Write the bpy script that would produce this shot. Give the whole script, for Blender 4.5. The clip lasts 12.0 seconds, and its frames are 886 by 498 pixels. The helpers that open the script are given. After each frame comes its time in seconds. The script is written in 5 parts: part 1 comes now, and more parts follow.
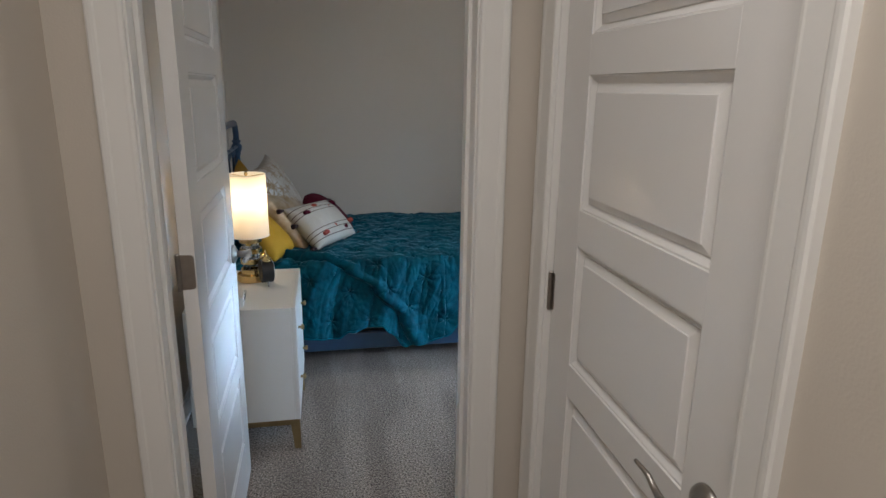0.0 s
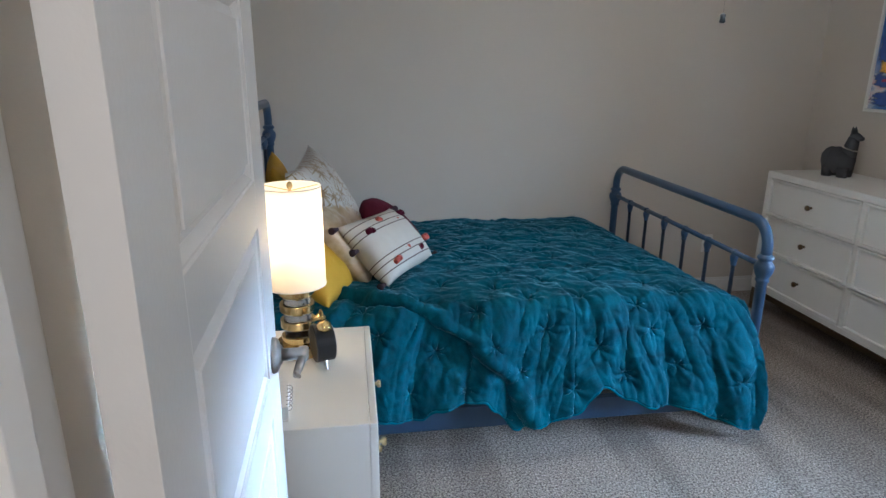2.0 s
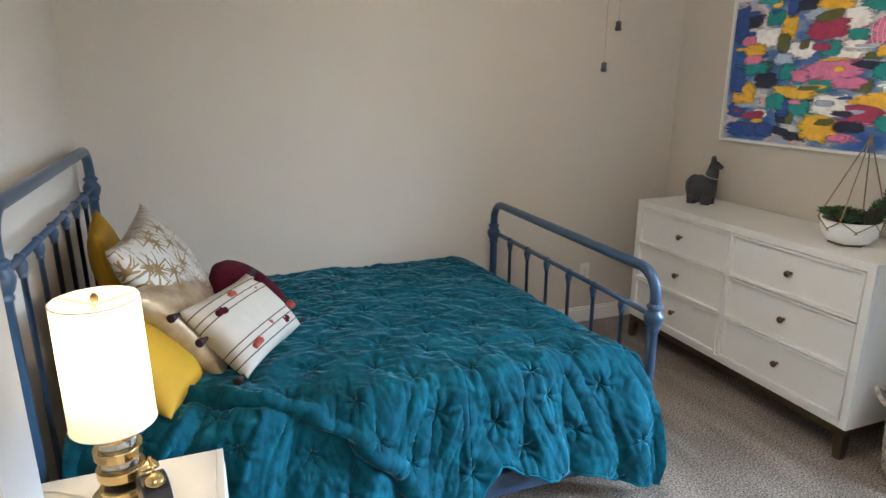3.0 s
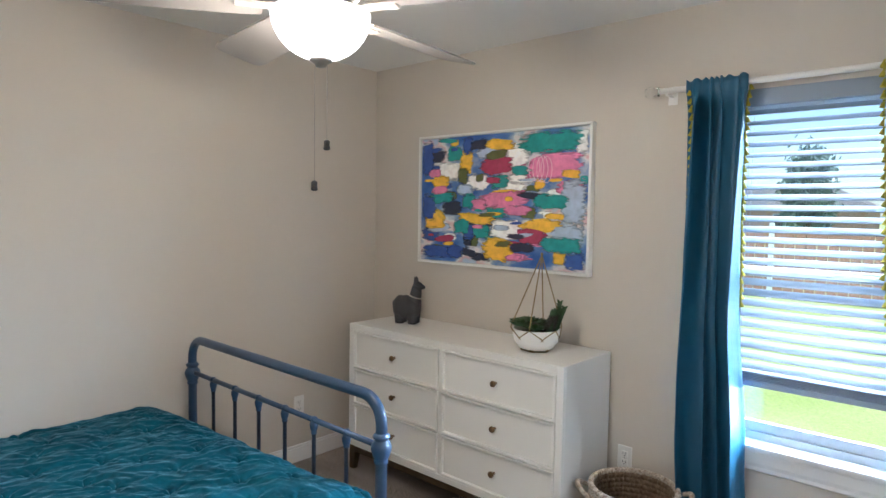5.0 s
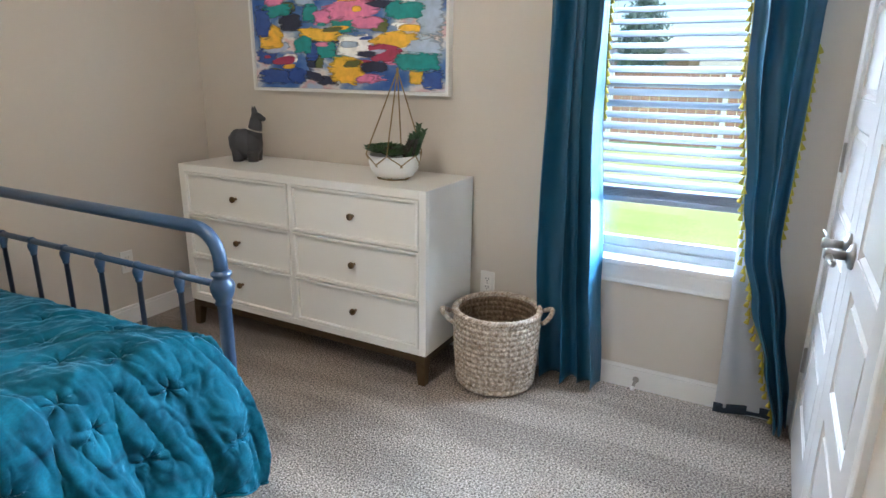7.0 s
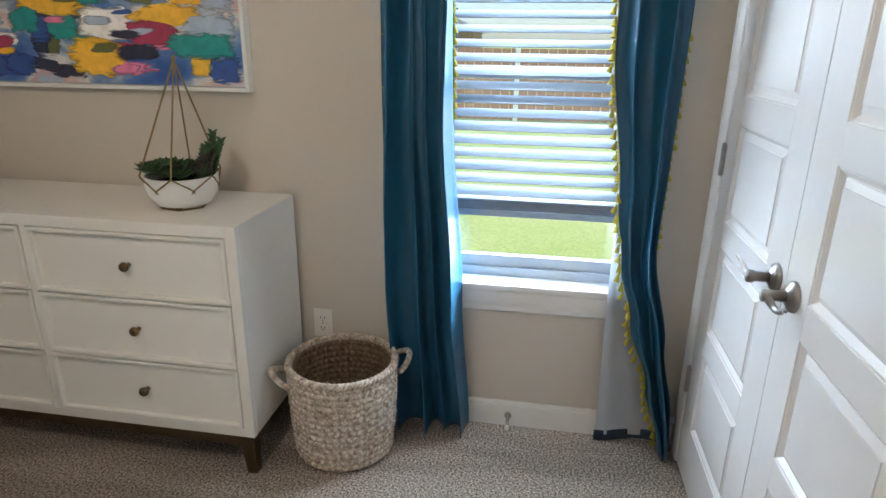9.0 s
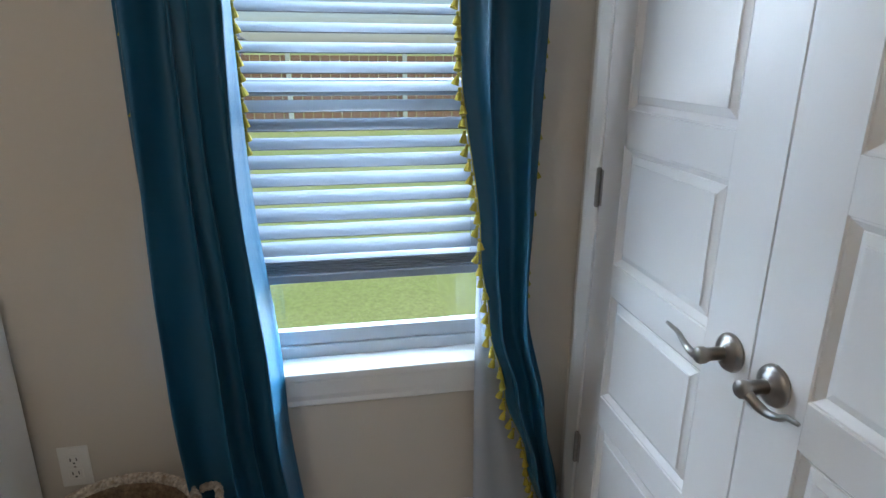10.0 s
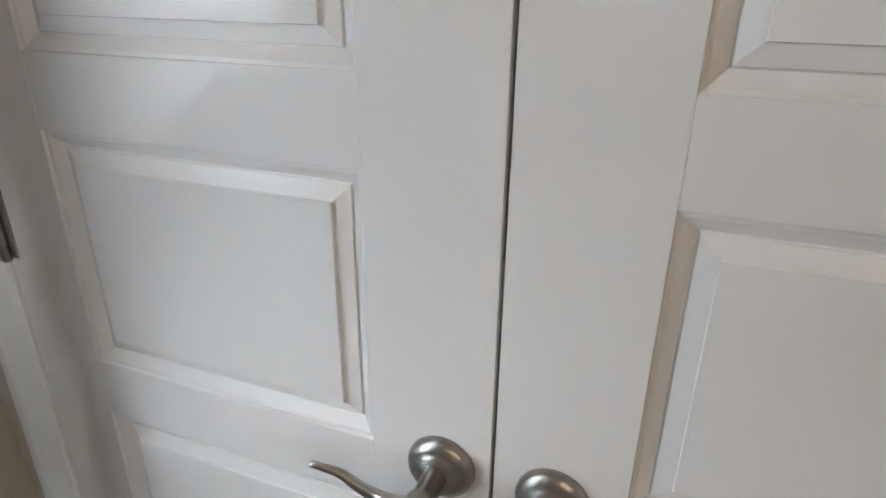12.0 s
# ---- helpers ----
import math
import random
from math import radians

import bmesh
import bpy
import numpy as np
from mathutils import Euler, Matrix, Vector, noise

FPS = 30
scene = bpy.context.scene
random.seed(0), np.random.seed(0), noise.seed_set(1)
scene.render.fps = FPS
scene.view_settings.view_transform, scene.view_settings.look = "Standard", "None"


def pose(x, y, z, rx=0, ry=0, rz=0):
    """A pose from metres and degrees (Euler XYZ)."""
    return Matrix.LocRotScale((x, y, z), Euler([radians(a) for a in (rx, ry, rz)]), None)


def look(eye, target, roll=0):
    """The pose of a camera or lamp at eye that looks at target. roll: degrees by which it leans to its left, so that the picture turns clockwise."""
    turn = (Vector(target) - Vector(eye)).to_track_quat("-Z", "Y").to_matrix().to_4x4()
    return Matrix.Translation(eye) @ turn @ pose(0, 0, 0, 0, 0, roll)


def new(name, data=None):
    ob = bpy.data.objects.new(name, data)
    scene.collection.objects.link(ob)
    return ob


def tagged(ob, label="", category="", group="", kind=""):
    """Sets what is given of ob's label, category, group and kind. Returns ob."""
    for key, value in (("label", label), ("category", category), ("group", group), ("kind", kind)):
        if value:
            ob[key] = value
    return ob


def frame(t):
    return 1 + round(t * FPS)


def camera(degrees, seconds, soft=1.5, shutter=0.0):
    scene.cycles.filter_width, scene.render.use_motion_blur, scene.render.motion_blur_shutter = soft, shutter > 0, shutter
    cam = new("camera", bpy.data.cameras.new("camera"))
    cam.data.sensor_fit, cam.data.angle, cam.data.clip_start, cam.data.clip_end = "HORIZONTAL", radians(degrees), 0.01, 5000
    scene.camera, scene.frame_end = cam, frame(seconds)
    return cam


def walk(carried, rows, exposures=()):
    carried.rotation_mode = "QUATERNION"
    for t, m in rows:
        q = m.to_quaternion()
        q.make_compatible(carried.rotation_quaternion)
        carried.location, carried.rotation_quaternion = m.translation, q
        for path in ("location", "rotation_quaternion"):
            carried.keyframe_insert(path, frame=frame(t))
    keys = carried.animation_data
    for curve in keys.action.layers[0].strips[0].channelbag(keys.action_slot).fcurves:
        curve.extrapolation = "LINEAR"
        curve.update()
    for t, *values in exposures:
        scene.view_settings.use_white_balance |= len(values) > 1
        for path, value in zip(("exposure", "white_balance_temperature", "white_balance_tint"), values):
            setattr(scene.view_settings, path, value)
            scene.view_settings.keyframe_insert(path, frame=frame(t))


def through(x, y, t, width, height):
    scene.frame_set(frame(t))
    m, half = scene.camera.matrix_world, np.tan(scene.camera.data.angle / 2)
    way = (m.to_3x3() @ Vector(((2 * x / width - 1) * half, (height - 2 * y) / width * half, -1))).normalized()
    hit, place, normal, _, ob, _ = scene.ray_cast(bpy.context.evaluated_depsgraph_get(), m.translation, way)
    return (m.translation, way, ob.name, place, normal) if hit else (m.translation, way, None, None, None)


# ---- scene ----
cam = camera(71.7, 12.0)
PATH = [
    (0, (0.285, 0.428, 1.497), (0.654, 2.327, 0.989), 0.8),
    (0.5, (0.204, 0.719, 1.476), (0.493, 2.623, 0.937), 1.0),
    (1, (0.172, 1.048, 1.445), (0.424, 2.954, 0.897), 0.2),
    (1.5, (0.159, 1.295, 1.447), (0.414, 3.195, 0.878), 0.8),
    (2, (0.109, 1.56, 1.428), (0.395, 3.456, 0.86), 0.4),
    (2.5, (0.104, 1.739, 1.468), (0.5, 3.616, 0.903), 0.1),
    (3, (0.189, 1.891, 1.548), (0.87, 3.694, 1.012), 0.0),
    (3.5, (0.244, 1.993, 1.599), (1.203, 3.702, 1.2), 0.3),
    (3.7, (0.251, 2.034, 1.588), (1.33, 3.689, 1.279), 0.2),
    (5.3, (0.262, 2.076, 1.507), (1.787, 3.364, 1.377), 0.6),
    (5.5, (0.268, 2.085, 1.5), (1.819, 3.338, 1.342), 0.3),
    (6, (0.276, 2.076, 1.44), (1.874, 3.245, 1.159), 0.4),
    (6.5, (0.368, 2.142, 1.358), (1.987, 3.227, 0.91), 0.5),
    (7, (0.462, 2.218, 1.323), (2.157, 3.119, 0.762), 0.7),
    (7.2, (0.491, 2.235, 1.316), (2.217, 3.059, 0.73), 0.7),
    (8.8, (0.864, 2.474, 1.35), (2.717, 2.877, 0.714), 0.6),
    (9, (0.954, 2.524, 1.373), (2.825, 2.832, 0.739), 0.8),
    (9.5, (1.242, 2.628, 1.386), (3.138, 2.642, 0.75), 0.7),
    (10, (1.506, 2.658, 1.369), (3.374, 2.287, 0.759), 0.4),
    (10.5, (1.698, 2.687, 1.369), (3.427, 1.884, 0.763), -0.2),
    (11, (1.910, 2.630, 1.363), (3.292, 1.337, 0.717), 0.3),
    (11.5, (2.057, 2.517, 1.319), (3.069, 0.946, 0.622), 0.45),
    (12, (2.155, 2.426, 1.315), (2.821, 0.724, 0.522), 0.58),
]
walk(cam, [(t, look(eye, target, roll)) for t, eye, target, roll in PATH],
     [(0.0, 0.04, 5650, 9), (0.5, 0.20, 5400, 9), (1.0, 0.38, 5350, 9), (2.0, 0.72, 5300, 9), (2.6, 1.05, 5750, 9), (3.5, 1.58, 5950, 10), (5.4, 1.48, 5700, 10), (7.0, 1.56, 5850, 10),
      (9.0, 1.13, 6200, 10), (9.6, 0.71, 6150, 10), (10.4, 0.24, 6000, 11), (11.2, 0.27, 6850, 13), (12.0, 0.42, 6950, 14)])

# ---- world and light ----
world = bpy.data.worlds.new("world")
scene.world = world
world.use_nodes = True
wn, wl = world.node_tree.nodes, world.node_tree.links
sky = wn.new("ShaderNodeTexSky")
sky.sky_type, sky.sun_disc = "NISHITA", False
sky.sun_elevation, sky.sun_rotation = radians(74), radians(225)
wn["Background"].inputs["Strength"].default_value = 0.09
wl.new(sky.outputs[0], wn["Background"].inputs["Color"])


def lamp(name, kind, m, energy, color, **more):
    data = bpy.data.lights.new(name, kind)
    data.energy, data.color = energy, color
    for key, value in more.items():
        if key == "size":
            data.shape, data.size, data.size_y = "RECTANGLE", value[0], value[1]
        elif key == "radius":
            data.shadow_soft_size = value
        elif key == "spread":
            data.spread = radians(value)
        elif key == "angle":
            data.angle = radians(value)
    ob = new(name, data)
    ob.matrix_world = m
    return ob


lamp("sun", "SUN", look((-6, -6, 30), (0, 0, 0)), 2.8, (1.0, 0.95, 0.86), angle=0.6)
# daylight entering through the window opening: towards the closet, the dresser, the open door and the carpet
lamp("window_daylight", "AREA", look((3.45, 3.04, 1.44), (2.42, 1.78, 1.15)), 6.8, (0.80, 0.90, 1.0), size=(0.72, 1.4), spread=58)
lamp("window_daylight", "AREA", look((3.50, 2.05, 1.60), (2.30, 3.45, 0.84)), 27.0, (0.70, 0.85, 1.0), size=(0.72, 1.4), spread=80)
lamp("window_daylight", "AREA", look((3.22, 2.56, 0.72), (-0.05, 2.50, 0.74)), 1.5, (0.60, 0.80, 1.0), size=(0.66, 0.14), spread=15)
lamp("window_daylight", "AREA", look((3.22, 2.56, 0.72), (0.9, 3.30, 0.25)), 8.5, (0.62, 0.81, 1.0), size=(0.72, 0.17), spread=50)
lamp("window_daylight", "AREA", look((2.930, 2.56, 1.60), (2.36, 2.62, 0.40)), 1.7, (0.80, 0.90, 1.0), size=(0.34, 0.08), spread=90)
# the fan's bulb and the bedside bulb
lamp("fan_bulb", "POINT", pose(1.278, 3.43, 1.985), 17.0, (1.0, 0.87, 0.71), radius=0.12)
lamp("bedside_bulb", "POINT", pose(-0.057, 3.225, 1.02), 1.3, (1.0, 0.72, 0.42), radius=0.03)
# unseen fill lamp added under the hall ceiling to brighten the hall
lamp("hall_fill", "AREA", look((0.27, 0.25, 2.40), (0.27, 0.25, 0.0)), 15.5, (1.0, 0.89, 0.76), size=(0.5, 1.3))

# ---- materials ----


def material(name, color, rough=0.5, metal=0.0, second=None, scale=8.0, amount=0.5, bump=0.0, bump_scale=60.0,
             coat=0.0, fine=None, island=False):
    """A principled surface: a large, soft change towards the second colour, and a fine relief."""
    m = bpy.data.materials.new(name)
    m.use_nodes = True
    n, l = m.node_tree.nodes, m.node_tree.links
    p = n["Principled BSDF"]
    p.inputs["Base Color"].default_value = (*color, 1)
    p.inputs["Roughness"].default_value, p.inputs["Metallic"].default_value = rough, metal
    p.inputs["Coat Weight"].default_value = coat
    at = n.new("ShaderNodeTexCoord")
    if second:
        tex = n.new("ShaderNodeTexNoise")
        tex.inputs["Scale"].default_value, tex.inputs["Detail"].default_value = scale, 5
        l.new(at.outputs["Object"], tex.inputs["Vector"])
        ramp = n.new("ShaderNodeMapRange")
        ramp.inputs[1].default_value, ramp.inputs[2].default_value = 0.5 - 0.25, 0.5 + 0.25
        ramp.inputs[4].default_value = amount
        l.new(tex.outputs["Fac"], ramp.inputs[0])
        mix = n.new("ShaderNodeMix")
        mix.data_type = "RGBA"
        mix.inputs[6].default_value, mix.inputs[7].default_value = (*color, 1), (*second, 1)
        l.new(ramp.outputs[0], mix.inputs[0])
        out = mix.outputs[2]
        if fine:
            grain = n.new("ShaderNodeTexNoise")
            grain.inputs["Scale"].default_value, grain.inputs["Detail"].default_value = fine[0], 3
            l.new(at.outputs["Object"], grain.inputs["Vector"])
            g = n.new("ShaderNodeMapRange")
            g.inputs[1].default_value, g.inputs[2].default_value = 0.3, 0.7
            g.inputs[3].default_value, g.inputs[4].default_value = 1 - fine[1], 1 + fine[1]
            l.new(grain.outputs["Fac"], g.inputs[0])
            mul = n.new("ShaderNodeMix")
            mul.data_type, mul.blend_type = "RGBA", "MULTIPLY"
            mul.inputs[0].default_value = 1.0
            l.new(out, mul.inputs[6])
            l.new(g.outputs[0], mul.inputs[7])
            out = mul.outputs[2]
        l.new(out, p.inputs["Base Color"])
    if bump:
        tex = n.new("ShaderNodeTexNoise")
        tex.inputs["Scale"].default_value, tex.inputs["Detail"].default_value = bump_scale, 4
        l.new(at.outputs["Object"], tex.inputs["Vector"])
        b = n.new("ShaderNodeBump")
        b.inputs["Strength"].default_value, b.inputs["Distance"].default_value = bump, 0.004
        l.new(tex.outputs["Fac"], b.inputs["Height"])
        l.new(b.outputs[0], p.inputs["Normal"])
    return m


def glow(name, color, strength):
    m = bpy.data.materials.new(name)
    m.use_nodes = True
    p = m.node_tree.nodes["Principled BSDF"]
    p.inputs["Base Color"].default_value = (*color, 1)
    p.inputs["Emission Color"].default_value, p.inputs["Emission Strength"].default_value = (*color, 1), strength
    return m


def glass(name, color=(1, 1, 1), rough=0.0, ior=1.45):
    m = bpy.data.materials.new(name)
    m.use_nodes = True
    p = m.node_tree.nodes["Principled BSDF"]
    p.inputs["Base Color"].default_value, p.inputs["Roughness"].default_value = (*color, 1), rough
    p.inputs["Transmission Weight"].default_value, p.inputs["IOR"].default_value = 1.0, ior
    return m


def sheer(name, color, through, rough=0.8):
    """Cloth that lets part of the light through."""
    m = bpy.data.materials.new(name)
    m.use_nodes = True
    n, l = m.node_tree.nodes, m.node_tree.links
    p = n["Principled BSDF"]
    p.inputs["Base Color"].default_value, p.inputs["Roughness"].default_value = (*color, 1), rough
    t, mix = n.new("ShaderNodeBsdfTranslucent"), n.new("ShaderNodeMixShader")
    t.inputs[0].default_value, mix.inputs[0].default_value = (*color, 1), through
    l.new(p.outputs[0], mix.inputs[1])
    l.new(t.outputs[0], mix.inputs[2])
    l.new(mix.outputs[0], n["Material Output"].inputs["Surface"])
    return m


def velvet(name, color, second, scale, sheen=0.6):
    m = material(name, color, 0.8, 0, second, scale, 1.0, 0.25, 500, fine=(160, 0.12))
    for k in m.node_tree.nodes:
        if k.bl_idname == "ShaderNodeTexNoise" and k.inputs["Scale"].default_value == scale:
            k.inputs["Distortion"].default_value, k.inputs["Roughness"].default_value = 1.2, 0.62
    p = m.node_tree.nodes["Principled BSDF"]
    p.inputs["Sheen Weight"].default_value, p.inputs["Sheen Roughness"].default_value = sheen, 0.24
    p.inputs["Sheen Tint"].default_value = (0.35, 0.62, 0.78, 1)
    p.inputs["Specular IOR Level"].default_value = 0.10
    return m


def gathers(m, scale, depth):
    """Short crisp wrinkles in a cloth, on top of its own nap."""
    n, l = m.node_tree.nodes, m.node_tree.links
    p = n["Principled BSDF"]
    at, tex, b = n.new("ShaderNodeTexCoord"), n.new("ShaderNodeTexNoise"), n.new("ShaderNodeBump")
    tex.noise_type = "RIDGED_MULTIFRACTAL"
    tex.inputs["Scale"].default_value, tex.inputs["Detail"].default_value, tex.inputs["Distortion"].default_value = scale, 2.0, 0.5
    b.inputs["Strength"].default_value, b.inputs["Distance"].default_value = 1.0, depth
    l.new(at.outputs["Object"], tex.inputs["Vector"])
    l.new(tex.outputs["Fac"], b.inputs["Height"])
    l.new(p.inputs["Normal"].links[0].from_socket, b.inputs["Normal"])
    l.new(b.outputs[0], p.inputs["Normal"])


WALL = material("wall_paint", (0.60, 0.543, 0.470), 0.75, 0, (0.572, 0.517, 0.447), 1.5, 0.6, 0.12, 220)
CEILING = material("ceiling_paint", (0.78, 0.77, 0.74), 0.85, 0, (0.74, 0.73, 0.70), 2, 0.5, 0.35, 140)
TRIM = material("trim_paint", (0.80, 0.78, 0.75), 0.38, 0, (0.77, 0.75, 0.72), 3, 0.5, 0.04, 90)
DOOR = material("door_paint", (0.80, 0.78, 0.76), 0.27, 0, (0.77, 0.75, 0.73), 3, 0.5, 0.06, 160)
LACQUER = material("white_lacquer", (0.82, 0.80, 0.75), 0.3, 0, (0.79, 0.77, 0.72), 2.5, 0.5, 0.03, 120)
NICKEL = material("brushed_nickel", (0.40, 0.37, 0.34), 0.33, 1, (0.31, 0.285, 0.26), 60, 0.6, 0.05, 300)
BRASS = material("aged_brass", (0.45, 0.33, 0.16), 0.35, 1, (0.33, 0.24, 0.12), 30, 0.7, 0.05, 200)
SHINY_BRASS = material("polished_brass", (0.75, 0.55, 0.25), 0.18, 1, (0.62, 0.43, 0.18), 20, 0.5, 0.02, 200)
WIRE = material("antique_wire", (0.34, 0.25, 0.13), 0.42, 1, (0.24, 0.17, 0.09), 30, 0.7, 0.05, 200)
KNOB = material("antique_knob", (0.21, 0.135, 0.07), 0.36, 1, (0.13, 0.085, 0.045), 60, 0.7, 0.08, 200)
BRONZE = material("dark_brass", (0.16, 0.12, 0.07), 0.4, 1, (0.11, 0.08, 0.05), 25, 0.7, 0.05, 200)
BLUE_STEEL = material("blue_painted_steel", (0.030, 0.068, 0.132), 0.33, 0, (0.023, 0.052, 0.105), 18, 0.7, 0.15, 70, 0.3)
CARPET = material("carpet", (0.58, 0.49, 0.415), 0.95, 0, (0.085, 0.066, 0.053), 132, 1.0, 1.0, 140, fine=(260, 0.45))
TEAL_VELVET = velvet("teal_velvet", (0.001, 0.024, 0.042), (0.008, 0.110, 0.158), 9, 0.6)
gathers(TEAL_VELVET, 15.0, 0.012)
PIPING = velvet("teal_piping", (0.004, 0.10, 0.16), (0.01, 0.14, 0.20), 30, 0.3)
CURTAIN = material("teal_curtain", (0.014, 0.098, 0.180), 0.40, 0, (0.010, 0.072, 0.128), 5, 0.6, 0.3, 700)
# curtain hem colour with its shade painted in as near-black navy
SHADED_HEM = material("shaded_hem", (0.010, 0.022, 0.038), 0.8, 0, (0.007, 0.016, 0.028), 9, 0.6, 0.3, 500)
LINING = sheer("curtain_lining", (0.55, 0.57, 0.60), 0.35)
YELLOW = material("yellow_cloth", (0.50, 0.28, 0.008), 0.7, 0, (0.40, 0.22, 0.006), 12, 0.6, 0.3, 400)
TRIM_YELLOW = material("yellow_tassel", (0.48, 0.40, 0.04), 0.8, 0, (0.38, 0.31, 0.03), 90, 0.8, 0.4, 600)
BURGUNDY = velvet("burgundy_velvet", (0.040, 0.003, 0.010), (0.085, 0.007, 0.018), 12, 0.0)
CREAM = material("cream_cloth", (0.70, 0.64, 0.54), 0.8, 0, (0.62, 0.56, 0.46), 14, 0.6, 0.4, 350)
SHEET = material("white_sheet", (0.72, 0.70, 0.68), 0.85, 0, (0.66, 0.64, 0.62), 10, 0.6, 0.2, 300)
CHARCOAL = material("charcoal_ceramic", (0.045, 0.045, 0.05), 0.6, 0, (0.03, 0.03, 0.034), 20, 0.7, 0.25, 130)
CERAMIC = material("white_ceramic", (0.80, 0.79, 0.77), 0.3, 0, (0.76, 0.75, 0.73), 8, 0.5)
ROPE = material("natural_rope", (0.24, 0.16, 0.10), 0.85, 0, (0.78, 0.71, 0.61), 62, 0.9, 0.6, 240, fine=(120, 0.3))
# same rope tones set darker, used for the basket's inside
ROPE_DARK = material("rope_inside_dark", (0.12, 0.075, 0.045), 0.85, 0, (0.27, 0.19, 0.12), 45, 0.9, 0.6, 240, fine=(120, 0.3))
LEAF = material("succulent_leaf", (0.022, 0.060, 0.018), 0.45, 0, (0.06, 0.12, 0.04), 60, 0.8)
DARK_LEAF = material("dark_leaf", (0.03, 0.035, 0.022), 0.45, 0, (0.06, 0.03, 0.025), 50, 0.8)
SOIL = material("soil", (0.05, 0.035, 0.025), 0.95, 0, (0.03, 0.02, 0.015), 80, 0.8, 0.8, 150)
BLACK = material("black_metal", (0.015, 0.015, 0.016), 0.4, 0, (0.025, 0.024, 0.024), 30, 0.5)
PLASTIC = material("white_plastic", (0.78, 0.76, 0.72), 0.35, 0, (0.75, 0.73, 0.69), 8, 0.5)
# white slats; dim bluish window light is put into this blue-grey base
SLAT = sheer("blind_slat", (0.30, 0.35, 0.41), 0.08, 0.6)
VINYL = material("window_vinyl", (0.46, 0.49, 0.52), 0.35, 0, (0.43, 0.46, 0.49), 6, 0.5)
PANE = glass("window_glass", (0.88, 0.96, 1.0))
CRYSTAL = glass("crystal", (0.97, 0.98, 1.0))
SHADE = sheer("linen_shade", (0.92, 0.86, 0.74), 0.6)
BOWL = glow("opal_bowl", (1.0, 0.95, 0.86), 1.6)
BLADE = material("fan_blade", (0.34, 0.31, 0.28), 0.5, 0, (0.29, 0.265, 0.24), 9, 0.6, 0.08, 90)
FAN_WHITE = material("fan_white", (0.62, 0.58, 0.52), 0.45, 0, (0.58, 0.54, 0.48), 10, 0.5, 0.05, 120)
LAWN = material("lawn", (0.25, 0.32, 0.08), 0.95, 0, (0.38, 0.40, 0.17), 0.8, 0.8, 0.8, 30, fine=(35, 0.18))
CEDAR = material("cedar_boards", (0.40, 0.215, 0.145), 0.85, 0, (0.31, 0.16, 0.11), 5, 0.8, 0.3, 40)
BARK = material("bark", (0.10, 0.07, 0.05), 0.95, 0, (0.06, 0.045, 0.03), 9, 0.8, 0.8, 20)
FOLIAGE = material("foliage", (0.11, 0.16, 0.13), 0.8, 0, (0.15, 0.20, 0.16), 1.5, 0.8)
BRICKWALL = material("far_brick", (0.36, 0.22, 0.16), 0.9, 0, (0.28, 0.17, 0.13), 6, 0.8, 0.3, 25)
SHINGLE = material("far_shingle", (0.14, 0.13, 0.12), 0.95, 0, (0.09, 0.085, 0.08), 8, 0.8, 0.5, 25)



def vacuum_tracks(m):
    """Long soft bands where the pile lies one way or the other."""
    n, l = m.node_tree.nodes, m.node_tree.links
    p = n["Principled BSDF"]
    at, turn, tex, ramp, mul = (n.new("ShaderNode" + k) for k in ("TexCoord", "Mapping", "TexNoise", "MapRange", "Mix"))
    turn.inputs["Rotation"].default_value, turn.inputs["Scale"].default_value = (0, 0, radians(28)), (2.8, 0.55, 1)
    tex.inputs["Scale"].default_value, tex.inputs["Detail"].default_value = 1.6, 2
    ramp.inputs[1].default_value, ramp.inputs[2].default_value = 0.44, 0.56
    ramp.inputs[3].default_value, ramp.inputs[4].default_value = 0.82, 1.12
    mul.data_type, mul.blend_type = "RGBA", "MULTIPLY"
    mul.inputs[0].default_value = 1.0
    l.new(at.outputs["Object"], turn.inputs[0])
    l.new(turn.outputs[0], tex.inputs["Vector"])
    l.new(tex.outputs["Fac"], ramp.inputs[0])
    l.new(p.inputs["Base Color"].links[0].from_socket, mul.inputs[6])
    l.new(ramp.outputs[0], mul.inputs[7])
    l.new(mul.outputs[2], p.inputs["Base Color"])
    for k in n:
        if k.bl_idname == "ShaderNodeMapRange" and k.inputs[1].default_value == 0.25:
            k.inputs[1].default_value, k.inputs[2].default_value = 0.33, 0.66
        if k.bl_idname == "ShaderNodeBump":
            k.inputs["Distance"].default_value = 0.012


vacuum_tracks(CARPET)


